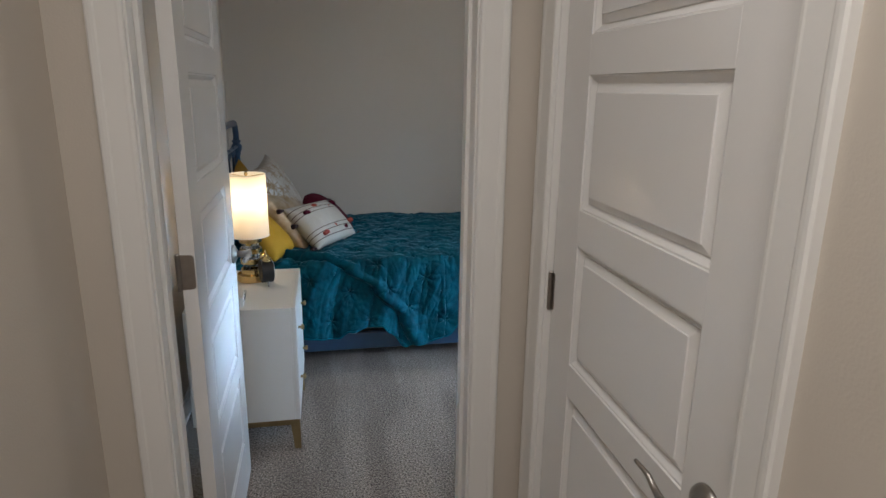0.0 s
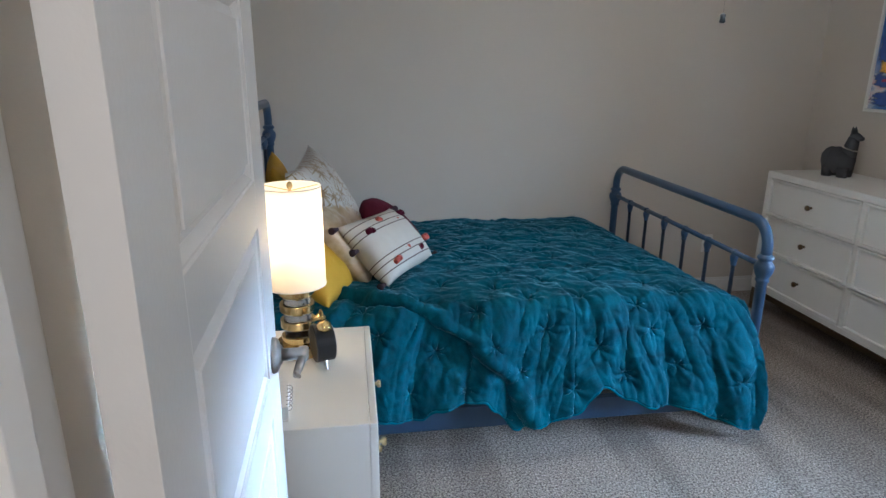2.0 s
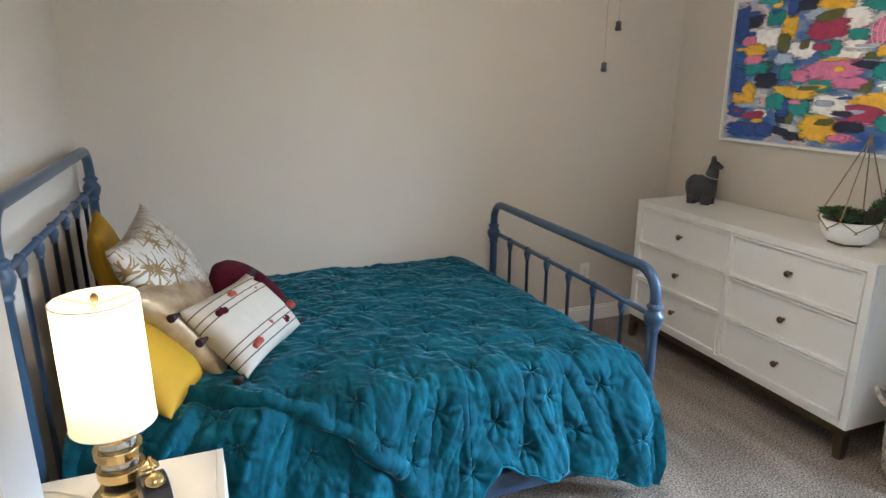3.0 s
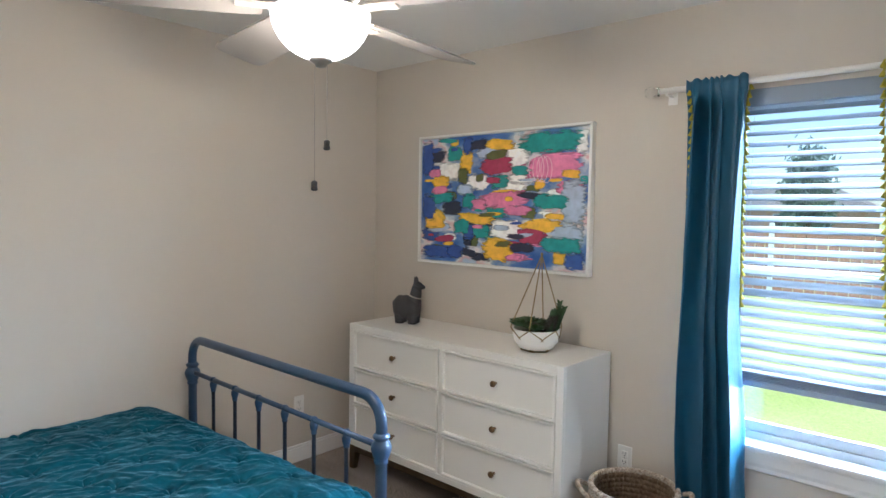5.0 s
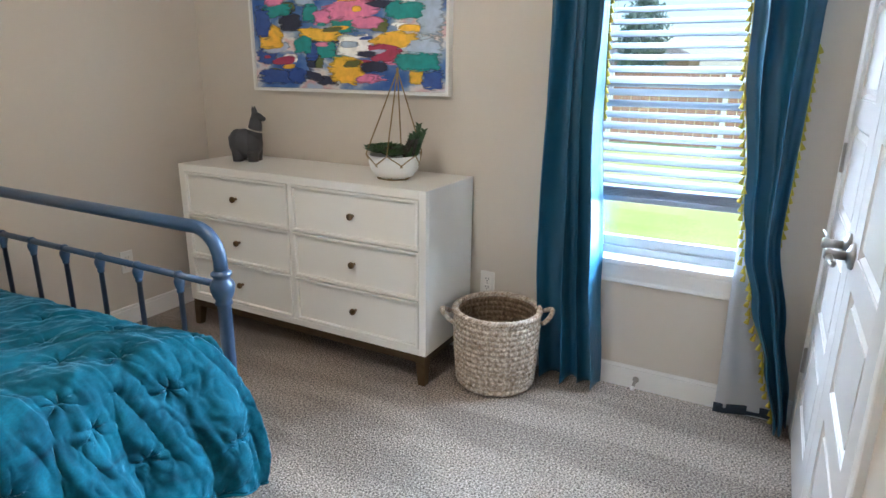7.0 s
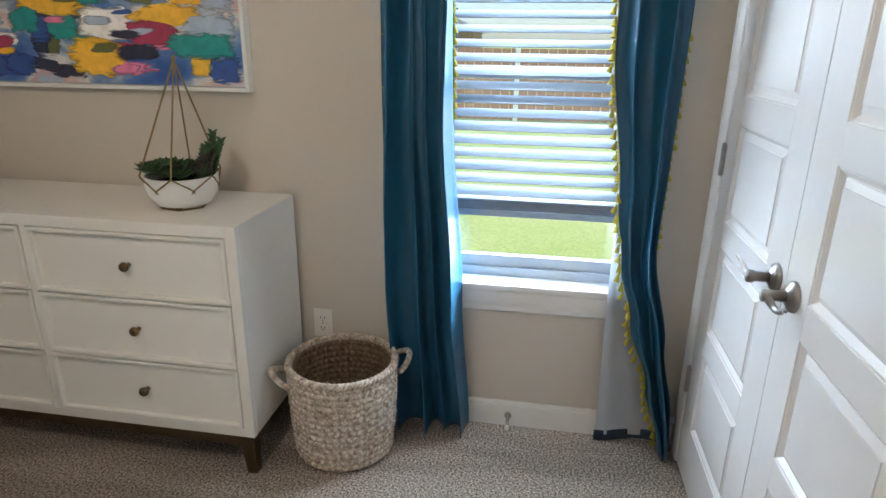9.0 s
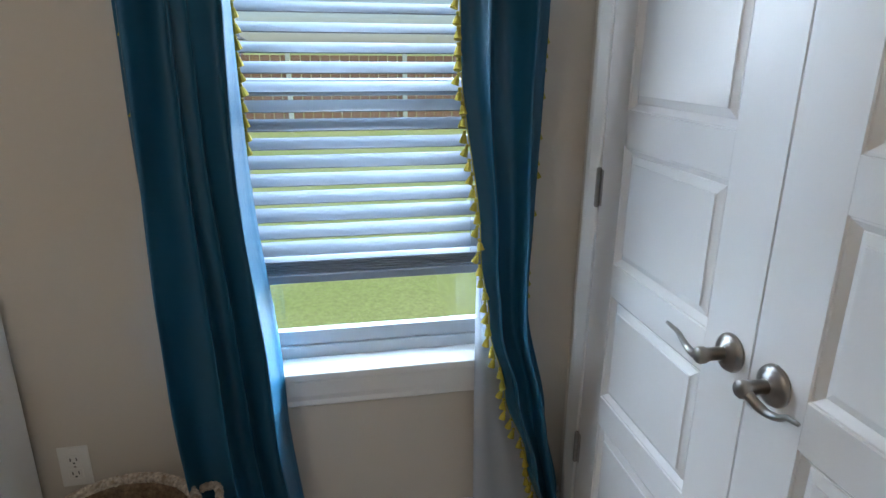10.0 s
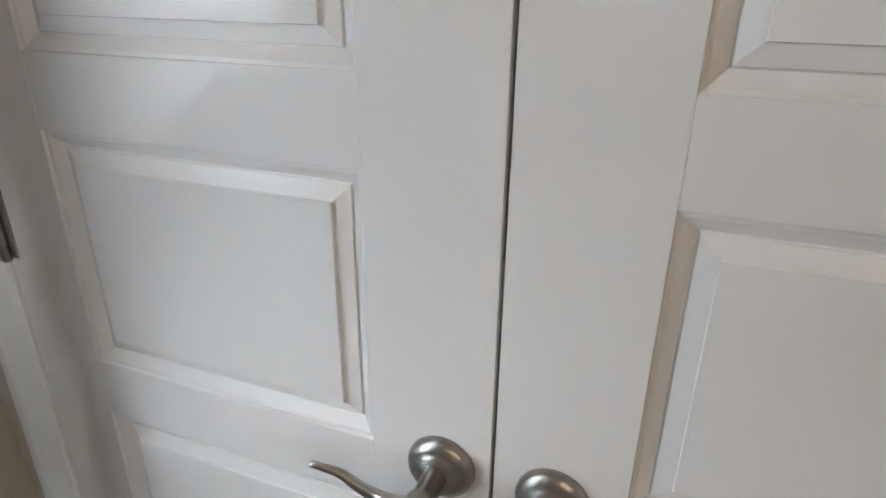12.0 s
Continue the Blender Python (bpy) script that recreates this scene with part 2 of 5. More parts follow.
def striped_cloth():
    """Off-white weave with dark woven stripes that run along the cushion."""
    m = material("striped_weave", (0.50, 0.46, 0.39), 0.85, 0, (0.43, 0.39, 0.33), 18, 0.6, 0.5, 330)
    n, l = m.node_tree.nodes, m.node_tree.links
    p = n["Principled BSDF"]
    at, axis = n.new("ShaderNodeTexCoord"), n.new("ShaderNodeSeparateXYZ")
    l.new(at.outputs["Object"], axis.inputs[0])
    total = None
    for v in (-0.112, -0.080, -0.055, 0.055, 0.080, 0.112):
        near = n.new("ShaderNodeMath")
        near.operation = "COMPARE"
        near.inputs[1].default_value, near.inputs[2].default_value = v, 0.0022
        l.new(axis.outputs[1], near.inputs[0])
        if total is None:
            total = near.outputs[0]
        else:
            add = n.new("ShaderNodeMath")
            add.operation = "MAXIMUM"
            l.new(total, add.inputs[0])
            l.new(near.outputs[0], add.inputs[1])
            total = add.outputs[0]
    mix = n.new("ShaderNodeMix")
    mix.data_type = "RGBA"
    l.new(p.inputs["Base Color"].links[0].from_socket, mix.inputs[6])
    mix.inputs[7].default_value = (0.10, 0.06, 0.06, 1)
    l.new(total, mix.inputs[0])
    l.new(mix.outputs[2], p.inputs["Base Color"])
    return m


def gilded_cloth():
    """White cloth with a printed net of metallic gold lines."""
    m = material("gilded_cloth", (0.50, 0.47, 0.42), 0.6, 0, (0.43, 0.40, 0.35), 14, 0.6, 0.3, 300)
    n, l = m.node_tree.nodes, m.node_tree.links
    p = n["Principled BSDF"]
    at = n.new("ShaderNodeTexCoord")
    total = None

    def calc(operation, *terms):
        k = n.new("ShaderNodeMath")
        k.operation = operation
        for q, term in enumerate(terms):
            if isinstance(term, (int, float)):
                k.inputs[q].default_value = term
            else:
                l.new(term, k.inputs[q])
        return k.outputs[0]

    for scale, shift_x, reach in ((8.5, 0.0, 0.075), (10.5, 3.1, 0.055)):
        shift = n.new("ShaderNodeMapping")
        shift.inputs["Location"].default_value, shift.inputs["Scale"].default_value = (shift_x, shift_x * 0.6, 0), (1, 1, 0)
        l.new(at.outputs["Object"], shift.inputs[0])
        vor = n.new("ShaderNodeTexVoronoi")
        vor.voronoi_dimensions = "2D"
        vor.inputs["Scale"].default_value, vor.inputs["Randomness"].default_value = scale, 0.8
        l.new(shift.outputs[0], vor.inputs["Vector"])
        away, axis, length = n.new("ShaderNodeVectorMath"), n.new("ShaderNodeSeparateXYZ"), n.new("ShaderNodeVectorMath")
        away.operation, length.operation = "SUBTRACT", "LENGTH"
        l.new(shift.outputs[0], away.inputs[0])
        l.new(vor.outputs["Position"], away.inputs[1])
        l.new(away.outputs[0], axis.inputs[0])
        l.new(away.outputs[0], length.inputs[0])
        r = length.outputs["Value"]
        wave = calc("ABSOLUTE", calc("SINE", calc("MULTIPLY", calc("ARCTAN2", axis.outputs[1], axis.outputs[0]), 4.0)))
        arm = calc("LESS_THAN", calc("MULTIPLY", calc("MULTIPLY", r, wave), 0.25), calc("SUBTRACT", 0.0036, calc("MULTIPLY", r, 0.024)))
        star = calc("MAXIMUM", calc("MULTIPLY", arm, calc("LESS_THAN", r, reach)), calc("LESS_THAN", r, 0.010))
        total = star if total is None else calc("MAXIMUM", total, star)
    mix = n.new("ShaderNodeMix")
    mix.data_type = "RGBA"
    l.new(p.inputs["Base Color"].links[0].from_socket, mix.inputs[6])
    mix.inputs[7].default_value = (0.23, 0.145, 0.055, 1)
    l.new(total, mix.inputs[0])
    l.new(mix.outputs[2], p.inputs["Base Color"])
    half = n.new("ShaderNodeMath")
    half.operation = "MULTIPLY"
    half.inputs[1].default_value = 0.35
    l.new(total, half.inputs[0])
    l.new(half.outputs[0], p.inputs["Metallic"])
    rough = n.new("ShaderNodeMapRange")
    rough.inputs[3].default_value, rough.inputs[4].default_value = 0.55, 0.3
    l.new(total, rough.inputs[0])
    l.new(rough.outputs[0], p.inputs["Roughness"])
    return m


CHAMPAGNE = material("champagne_foil", (0.62, 0.53, 0.40), 0.28, 0.6, (0.32, 0.21, 0.095), 17, 0.95, 1.0, 28)
STRIPED, GILDED = striped_cloth(), gilded_cloth()

# ---- mesh helpers ----


def part(name, bm, mat, parent=None, label="", smooth=False):
    """Links a bmesh as one mesh object under a thing or a part."""
    mesh = bpy.data.meshes.new(name)
    bm.to_mesh(mesh)
    bm.free()
    for m in mat if isinstance(mat, (list, tuple)) else [mat]:
        mesh.materials.append(m)
    if smooth:
        mesh.shade_smooth()
    ob = new(name, mesh)
    ob.parent = parent
    if label:
        ob["label"] = label
    return ob


def share(name, mesh, parent, m):
    """One more object on a mesh that is there already."""
    ob = new(name, mesh)
    ob.parent = parent
    ob.matrix_basis = m
    return ob


def thing(name, m, label, category, group="", kind=""):
    ob = new(name)
    ob.empty_display_size = 0.1
    ob.matrix_basis = m
    return tagged(ob, label, category, group, kind)


def box(bm, x0, x1, y0, y1, z0, z1, bevel=0.0, seg=2, mat=0):
    made = bmesh.ops.create_cube(bm, size=1.0)["verts"]
    c, d = Vector(((x0 + x1) / 2, (y0 + y1) / 2, (z0 + z1) / 2)), (x1 - x0, y1 - y0, z1 - z0)
    for v in made:
        v.co = Vector((v.co.x * d[0], v.co.y * d[1], v.co.z * d[2])) + c
    faces = {f for v in made for f in v.link_faces}
    for f in faces:
        f.material_index = mat
    if bevel:
        edges = list({e for v in made for e in v.link_edges})
        bmesh.ops.bevel(bm, geom=edges, offset=bevel, segments=seg, affect="EDGES", profile=0.5)
    return bm


def boxes(*dims, bevel=0.0):
    bm = bmesh.new()
    for d in dims:
        box(bm, *d, bevel=bevel)
    return bm


def lathe(bm, profile, m=None, seg=24, mat=0, cap=True):
    """Turns a profile of (radius, height) round the local z axis."""
    m = m or Matrix.Identity(4)
    rings = []
    for r, z in profile:
        rings.append([bm.verts.new(m @ Vector((r * math.cos(2 * math.pi * k / seg), r * math.sin(2 * math.pi * k / seg), z))) for k in range(seg)])
    for a, b in zip(rings, rings[1:]):
        for k in range(seg):
            bm.faces.new((a[k], a[(k + 1) % seg], b[(k + 1) % seg], b[k])).material_index = mat
    if cap:
        bm.faces.new(rings[0][::-1]).material_index = mat
        bm.faces.new(rings[-1]).material_index = mat
    return bm


def tube(bm, points, radius, seg=10, closed=False, mat=0):
    """A round bar along a line of points; radius is one number or one for each point."""
    pts = [Vector(p) for p in points]
    n = len(pts)
    rad = radius if isinstance(radius, (list, tuple)) else [radius] * n
    rings, side = [], None
    for i, p in enumerate(pts):
        a = pts[(i - 1) % n] if closed or i > 0 else p
        b = pts[(i + 1) % n] if closed or i < n - 1 else p
        d = (b - a).normalized()
        if side is None:
            side = d.orthogonal().normalized()
        side = (side - d * side.dot(d)).normalized()
        up = d.cross(side)
        rings.append([bm.verts.new(p + rad[i] * (math.cos(2 * math.pi * k / seg) * side + math.sin(2 * math.pi * k / seg) * up)) for k in range(seg)])
    for i in range(n if closed else n - 1):
        a, b = rings[i], rings[(i + 1) % n]
        for k in range(seg):
            bm.faces.new((a[k], a[(k + 1) % seg], b[(k + 1) % seg], b[k])).material_index = mat
    if not closed:
        bm.faces.new(rings[0][::-1]).material_index = mat
        bm.faces.new(rings[-1]).material_index = mat
    return bm


def sheet(name, grid, mat, parent=None, thick=0.0, smooth=True, label=""):
    """A mesh over a grid of places; with a thickness it becomes a closed cloth."""
    rows, cols = len(grid), len(grid[0])
    verts = [tuple(p) for row in grid for p in row]
    faces = [(i * cols + j, i * cols + j + 1, (i + 1) * cols + j + 1, (i + 1) * cols + j) for i in range(rows - 1) for j in range(cols - 1)]
    mesh = bpy.data.meshes.new(name)
    mesh.from_pydata(verts, [], faces)
    mesh.materials.append(mat)
    if smooth:
        mesh.shade_smooth()
    ob = new(name, mesh)
    ob.parent = parent
    if thick:
        mod = ob.modifiers.new("thickness", "SOLIDIFY")
        mod.thickness, mod.offset = thick, 0.0
    if label:
        ob["label"] = label
    return ob


def structure(name, bm, mat, label, category, parent=None):
    return tagged(part(name, bm, mat, parent), label, category, kind="structure")


def smooth_keys(keys, x):
    """Between the given (place, value) pairs, with soft passages."""
    if x <= keys[0][0]:
        return keys[0][1]
    for (a, u), (b, v) in zip(keys, keys[1:]):
        if x <= b:
            k = (x - a) / (b - a)
            return u + (v - u) * k * k * (3 - 2 * k)
    return keys[-1][1]

# ---- the shell ----
XW, XE, YN, YS, YC = -0.39, 2.985, 5.115, 1.972, 1.995   # west, east, north faces; entry wall and closet wall faces
HL, HR, HY = -0.256, 0.790, 1.842                       # hall: left face, right face, entry wall's hall face
TOP = 2.42
DOOR_H = 2.035

structure("floor", boxes((-0.7, 3.13, -2.2, 5.3, -0.1, 0.0)), CARPET, "beige grey speckled cut-pile carpet with vacuum tracks", "floor")
structure("ceiling", boxes((-0.7, 3.13, -2.2, 5.3, TOP, TOP + 0.1)), CEILING, "flat white painted ceiling with fine texture", "ceiling")
structure("wall_north", boxes((-0.6, 3.13, YN, YN + 0.12, 0, TOP)), WALL, "plain greige painted wall behind the bed", "wall")
structure("wall_west", boxes((XW - 0.12, XW, HY, YN, 0, TOP)), WALL, "plain greige painted wall behind the headboard", "wall")
WY0, WY1, WZ0, WZ1 = 2.16, 2.96, 0.553, 2.035
structure("wall_east", boxes((XE, XE + 0.15, 1.7, WY0, 0, TOP), (XE, XE + 0.15, WY1, YN, 0, TOP),
                             (XE, XE + 0.15, WY0, WY1, 0, WZ0), (XE, XE + 0.15, WY0, WY1, WZ1, TOP)), WALL,
          "greige painted wall with the window opening", "wall")
OL, OR = -0.098, 0.631     # clear opening of the bedroom doorway
structure("wall_south", boxes((XW, OL - 0.02, HY, YS, 0, TOP), (OR + 0.02, 1.2, HY, YS, 0, TOP), (OL - 0.02, OR + 0.02, HY, YS, DOOR_H + 0.03, TOP)),
          WALL, "greige painted wall round the bedroom doorway", "wall")
CL, CR = 1.680, 2.862      # clear opening of the closet
structure("wall_closet", boxes((1.2, CL - 0.02, 1.875, YC, 0, TOP), (CR + 0.02, XE, 1.875, YC, 0, TOP), (CL - 0.02, CR + 0.02, 1.875, YC, DOOR_H + 0.03, TOP),
                               (1.2, XE, 1.70, 1.74, 0, TOP)), WALL, "greige painted wall round the closet doors", "wall")
HD0, HD1 = 1.036, 1.745    # hall door opening
structure("wall_hall_left", boxes((HL - 0.12, HL, -2.2, HY, 0, TOP)), WALL, "plain greige painted hall wall", "wall")
structure("wall_hall_right", boxes((HR, HR + 0.12, -2.2, HD0 - 0.02, 0, TOP), (HR, HR + 0.12, HD1 + 0.02, HY, 0, TOP), (HR, HR + 0.12, HD0 - 0.02, HD1 + 0.02, DOOR_H + 0.03, TOP),
                                   (HR + 0.2, HR + 0.24, 0.5, HY, 0, TOP)), WALL, "greige painted hall wall with a door opening", "wall")
structure("wall_hall_end", boxes((HL, HR, -2.2, -2.1, 0, TOP)), WALL, "plain greige painted wall closing the hall", "wall")


def base_run(x0, x1, y0, y1, nx, ny):
    """A baseboard along one wall: a tall flat with a rounded upper edge, standing off the wall by 14 mm."""
    bm = bmesh.new()
    if nx:
        a, b = (x0, x0 + 0.014 * nx)
        box(bm, min(a, b), max(a, b), y0, y1, 0, 0.085)
        box(bm, min(x0, x0 + 0.009 * nx), max(x0, x0 + 0.009 * nx), y0, y1, 0.085, 0.102, 0.003)
    else:
        a, b = (y0, y0 + 0.014 * ny)
        box(bm, x0, x1, min(a, b), max(a, b), 0, 0.085)
        box(bm, x0, x1, min(y0, y0 + 0.009 * ny), max(y0, y0 + 0.009 * ny), 0.085, 0.102, 0.003)
    return structure("baseboard", bm, TRIM, "white painted wooden baseboard along the wall", "baseboard")


base_run(XW, XE - 0.014, YN, YN, 0, -1)
base_run(XE, XE, YC + 0.001, YN, -1, 0)
base_run(XW, XW, YS, YN - 0.014, 1, 0)
base_run(XW + 0.014, OL - 0.09, YS, YS, 0, 1)
base_run(OR + 0.085, 1.2, YS, YS, 0, 1)
base_run(1.2, CL - 0.085, YC, YC, 0, 1)
base_run(HL, HL, -2.1, HY, 1, 0)
base_run(HR, HR, -2.1, HD0 - 0.085, -1, 0)

CASING = [(0.0, 0.0), (0.0, 0.009), (0.003, 0.0115), (0.008, 0.0122), (0.012, 0.0118), (0.050, 0.0140), (0.054, 0.0158), (0.060, 0.0166), (0.066, 0.0163), (0.070, 0.0135), (0.070, 0.0)]


def extrude_profile(bm, profile, place, length):
    """Runs a flat profile along local z; place maps (u across, v out, w along) to the world."""
    a = [bm.verts.new(place(u, v, 0)) for u, v in profile]
    b = [bm.verts.new(place(u, v, length)) for u, v in profile]
    n = len(profile)
    for k in range(n):
        bm.faces.new((a[k], a[(k + 1) % n], b[(k + 1) % n], b[k]))
    bm.faces.new(a[::-1])
    bm.faces.new(b)
    bmesh.ops.recalc_face_normals(bm, faces=bm.faces[:])


def casing(parent, along, a, b, face, out, height=DOOR_H + 0.008):
    """Moulded trim round an opening from a to b on a wall face; along is the wall's axis, out the sign of its normal."""
    for edge, sign in ((a, -1), (b, 1)):
        bm = bmesh.new()
        if along == "x":
            extrude_profile(bm, CASING, lambda u, v, w: Vector((edge + sign * (u + 0.005), face + out * v, w)), height)
        else:
            extrude_profile(bm, CASING, lambda u, v, w: Vector((face + out * v, edge + sign * (u + 0.005), w)), height)
        part("casing", bm, TRIM, parent)
    bm = bmesh.new()
    if along == "x":
        extrude_profile(bm, CASING, lambda u, v, w: Vector((a - 0.065 + w, face + out * v, height + u)), b - a + 0.13)
    else:
        extrude_profile(bm, CASING, lambda u, v, w: Vector((face + out * v, a - 0.065 + w, height + u)), b - a + 0.13)
    part("casing", bm, TRIM, parent)


def door_frame(name, along, a, b, f0, f1, stop0, stop1, label, sides):
    """Jambs, head and stops in an opening of a wall between faces f0 and f1."""
    ob = thing(name, pose(0, 0, 0), label, "door frame", kind="structure")
    for lo, hi in ((a - 0.019, a), (b, b + 0.019)):
        part("jamb", boxes((lo, hi, f0, f1, 0, DOOR_H + 0.02), bevel=0.0015) if along == "x" else boxes((f0, f1, lo, hi, 0, DOOR_H + 0.02), bevel=0.0015), TRIM, ob)
    part("head", boxes((a, b, f0, f1, DOOR_H + 0.006, DOOR_H + 0.025)) if along == "x" else boxes((f0, f1, a, b, DOOR_H + 0.006, DOOR_H + 0.025)), TRIM, ob)
    for lo, hi in ((a, a + 0.011), (b - 0.011, b)):
        part("door_stop", boxes((lo, hi, stop0, stop1, 0, DOOR_H + 0.004), bevel=0.002) if along == "x" else boxes((stop0, stop1, lo, hi, 0, DOOR_H + 0.004), bevel=0.002), TRIM, ob)
    for face, out in sides:
        casing(ob, along, a, b, face, out)
    return ob


frame_entry = door_frame("trim_entry", "x", OL, OR, HY, YS, HY + 0.045, HY + 0.078, "white moulded door frame and casing of the bedroom doorway", ((HY, -1), (YS, 1)))
frame_hall = door_frame("trim_hall", "y", HD0, HD1, HR, HR + 0.12, HR + 0.055, HR + 0.085, "white moulded door frame and casing in the hall", ((HR, -1),))
frame_closet = door_frame("trim_closet", "x", CL, CR, 1.875, YC, 1.92, 1.95, "white moulded door frame and casing of the closet", ((YC, 1),))

# strike plate in the doorway's jamb
strike = part("strike_plate", boxes((OR - 0.0025, OR, YS - 0.072, YS - 0.040, 0.885, 0.955), bevel=0.001), NICKEL, frame_entry, "brushed nickel strike plate")

PANELS = [(0.199, 0.473), (0.550, 0.824), (0.901, 1.175), (1.252, 1.526), (1.603, 1.877)]


def panel_piece(w, h):
    """A moulded door panel, both sides: a slope in, a flat, a raised field."""
    bm = bmesh.new()
    rings = [(0.0, 0.0170), (0.0010, 0.0140), (0.0045, 0.0137), (0.0155, 0.0038), (0.0168, 0.0038), (0.0174, 0.0064), (0.0325, 0.0122), (0.0332, 0.0148), (0.036, 0.0150)]
    for side in (-1, 1):
        loops = []
        for inset, y in rings:
            loops.append([bm.verts.new((x, side * y, z)) for x, z in ((inset, inset), (w - inset, inset), (w - inset, h - inset), (inset, h - inset))])
        for p, q in zip(loops, loops[1:]):
            for k in range(4):
                bm.faces.new((p[k], p[(k + 1) % 4], q[(k + 1) % 4], q[k]))
        bm.faces.new(loops[-1])
    bmesh.ops.recalc_face_normals(bm, faces=bm.faces[:])
    return bm


def hinge(parent, x, y, z, label="brushed nickel hinge", leaf=0, size=0.089):
    """Knuckle barrel with rounded leaves; leaf: +1 shows an open leaf on the door's edge."""
    bm = bmesh.new()
    for k in range(5):
        z0 = z - size / 2 + k * size / 5
        lathe(bm, [(0.0052, z0), (0.0062, z0 + 0.0005), (0.0062, z0 + size / 5 - 0.0005), (0.0052, z0 + size / 5)], pose(x, y, 0), 16)
    lathe(bm, [(0.004, z - size / 2 - 0.004), (0.006, z - size / 2 - 0.001), (0.006, z - size / 2)], pose(x, y, 0), 12)
    lathe(bm, [(0.006, z + size / 2), (0.006, z + size / 2 + 0.001), (0.004, z + size / 2 + 0.004)], pose(x, y, 0), 12)
    if leaf:
        wide, rad, half = 0.0375, 0.010, size / 2
        line = [(0.0, -half), (0.0, half)]
        for cz, start in ((half - rad, 90), (-half + rad, 0)):
            line += [(wide - rad + rad * math.cos(radians(start - 15 * q)), cz + rad * math.sin(radians(start - 15 * q))) for q in range(7)]
        loops = [[bm.verts.new((px, y + leaf * u, z + w)) for u, w in line] for px in (0.0005, -0.0022)]
        bm.faces.new(loops[1])
        for q in range(len(line)):
            bm.faces.new((loops[0][q], loops[0][(q + 1) % len(line)], loops[1][(q + 1) % len(line)], loops[1][q]))
        for dz in (-0.03, 0.008, 0.032):
            lathe(bm, [(0.0030, 0.0), (0.0026, 0.0004)], pose(-0.0022, y + leaf * (0.02 if dz in (-0.01, 0.014) else 0.026), z + dz, 0, -90, 0), 10)
    else:
        box(bm, x - 0.006, x + 0.016, min(y * 0.84, y * 0.72), max(y * 0.84, y * 0.72), z - size / 2, z + size / 2, 0.001, 1)
    return part("hinge", bm, NICKEL, parent, label)


def lever(parent, x, side, z, point, flip=1):
    """Round rose, neck and a wave-shaped lever on one face of a leaf; point is the way the lever runs along local x."""
    y0 = side * 0.0175
    turn = Matrix.Translation((x, y0, z)) @ pose(0, 0, 0, -90 * side, 0, 0)
    bm = lathe(bmesh.new(), [(0.0335, 0.0), (0.0335, 0.004), (0.031, 0.009), (0.024, 0.0125), (0.019, 0.014), (0.0165, 0.017)], turn, 36)
    rose = part("rose", bm, NICKEL, parent, "brushed nickel round rose", True)
    bm = lathe(bmesh.new(), [(0.0115, 0.014), (0.0115, 0.046), (0.0145, 0.050), (0.0145, 0.060), (0.012, 0.064)], turn, 24)
    pts, rad = [], []
    for k in range(19):
        s = k / 18
        wave = -0.015 * math.sin(math.pi * min(1, s * 1.35)) + 0.010 * max(0, s - 0.6) ** 1.3 / 0.28
        pts.append((x + point * (0.002 + 0.108 * s), y0 + side * (0.055 - 0.010 * math.sin(math.pi * s)), z + flip * wave))
        rad.append(0.0092 - 0.0060 * s)
    tube(bm, pts, rad, 14)
    return part("lever", bm, NICKEL, parent, "brushed nickel wave lever", True), rose


def door_leaf(name, m, width, stile, label, side, knob_x, point, hinge_zs=(0.33, 1.062, 1.80), flip=1, hinge_leaf=0, hinge_side=1, knob_z=0.92, far=None):
    """A five-panel leaf from the hinge edge at local x = 0: stiles, rails, panels, hinges and a lever."""
    ob = thing(name, m, label, "door", kind="structure")
    t, far = 0.0175, far or stile
    for x0, x1 in ((0.0, stile), (width - far, width)):
        part("stile", boxes((x0, x1, -t, t, 0.012, DOOR_H - 0.003), bevel=0.0008), DOOR, ob)
    edges = [0.012] + [z for p in PANELS for z in p] + [DOOR_H - 0.003]
    for z0, z1 in zip(edges[0::2], edges[1::2]):
        part("rail", boxes((stile, width - far, -t, t, z0, z1), bevel=0.0008), DOOR, ob)
    mesh = None
    for z0, z1 in PANELS:
        if mesh is None:
            first = part("panel", panel_piece(width - stile - far, z1 - z0), DOOR, ob)
            first.location, mesh = (stile, 0, z0), first.data
        else:
            share("panel", mesh, ob, pose(stile, 0, z0))
    for z in hinge_zs:
        hinge(ob, -0.001 if not hinge_leaf else -0.004, hinge_side * (t + 0.005), z, leaf=hinge_leaf)
    lever(ob, knob_x, side, knob_z, point, flip)
    return ob


door_leaf("door_1", pose(-0.0555, YS + 0.002, 0, 0, 0, 90.7), 0.708, 0.120, "white five-panel bedroom door standing open", -1, 0.642, -1, hinge_leaf=-1, hinge_side=1, hinge_zs=(0.31, 1.047, 1.79))
door_leaf("door_2", pose(HR + 0.0345, HD1 - 0.002, 0, 0, 0, -90), HD1 - HD0 - 0.004, 0.126, "closed white five-panel door in the hall", -1, 0.643, -1, hinge_side=-1, hinge_zs=(0.30, 1.034, 1.78))
door_leaf("door_3", pose(CR - 0.002, YC - 0.0085, 0, 0, 0, 180), 0.588, 0.103, "white five-panel closet door beside the window wall", -1, 0.541, -1, hinge_side=-1, knob_z=0.895, far=0.120)
door_leaf("door_4", pose(CL + 0.002, YC - 0.0085, 0), 0.586, 0.103, "white five-panel closet door beside its pair", 1, 0.531, -1, knob_z=0.893, far=0.118)

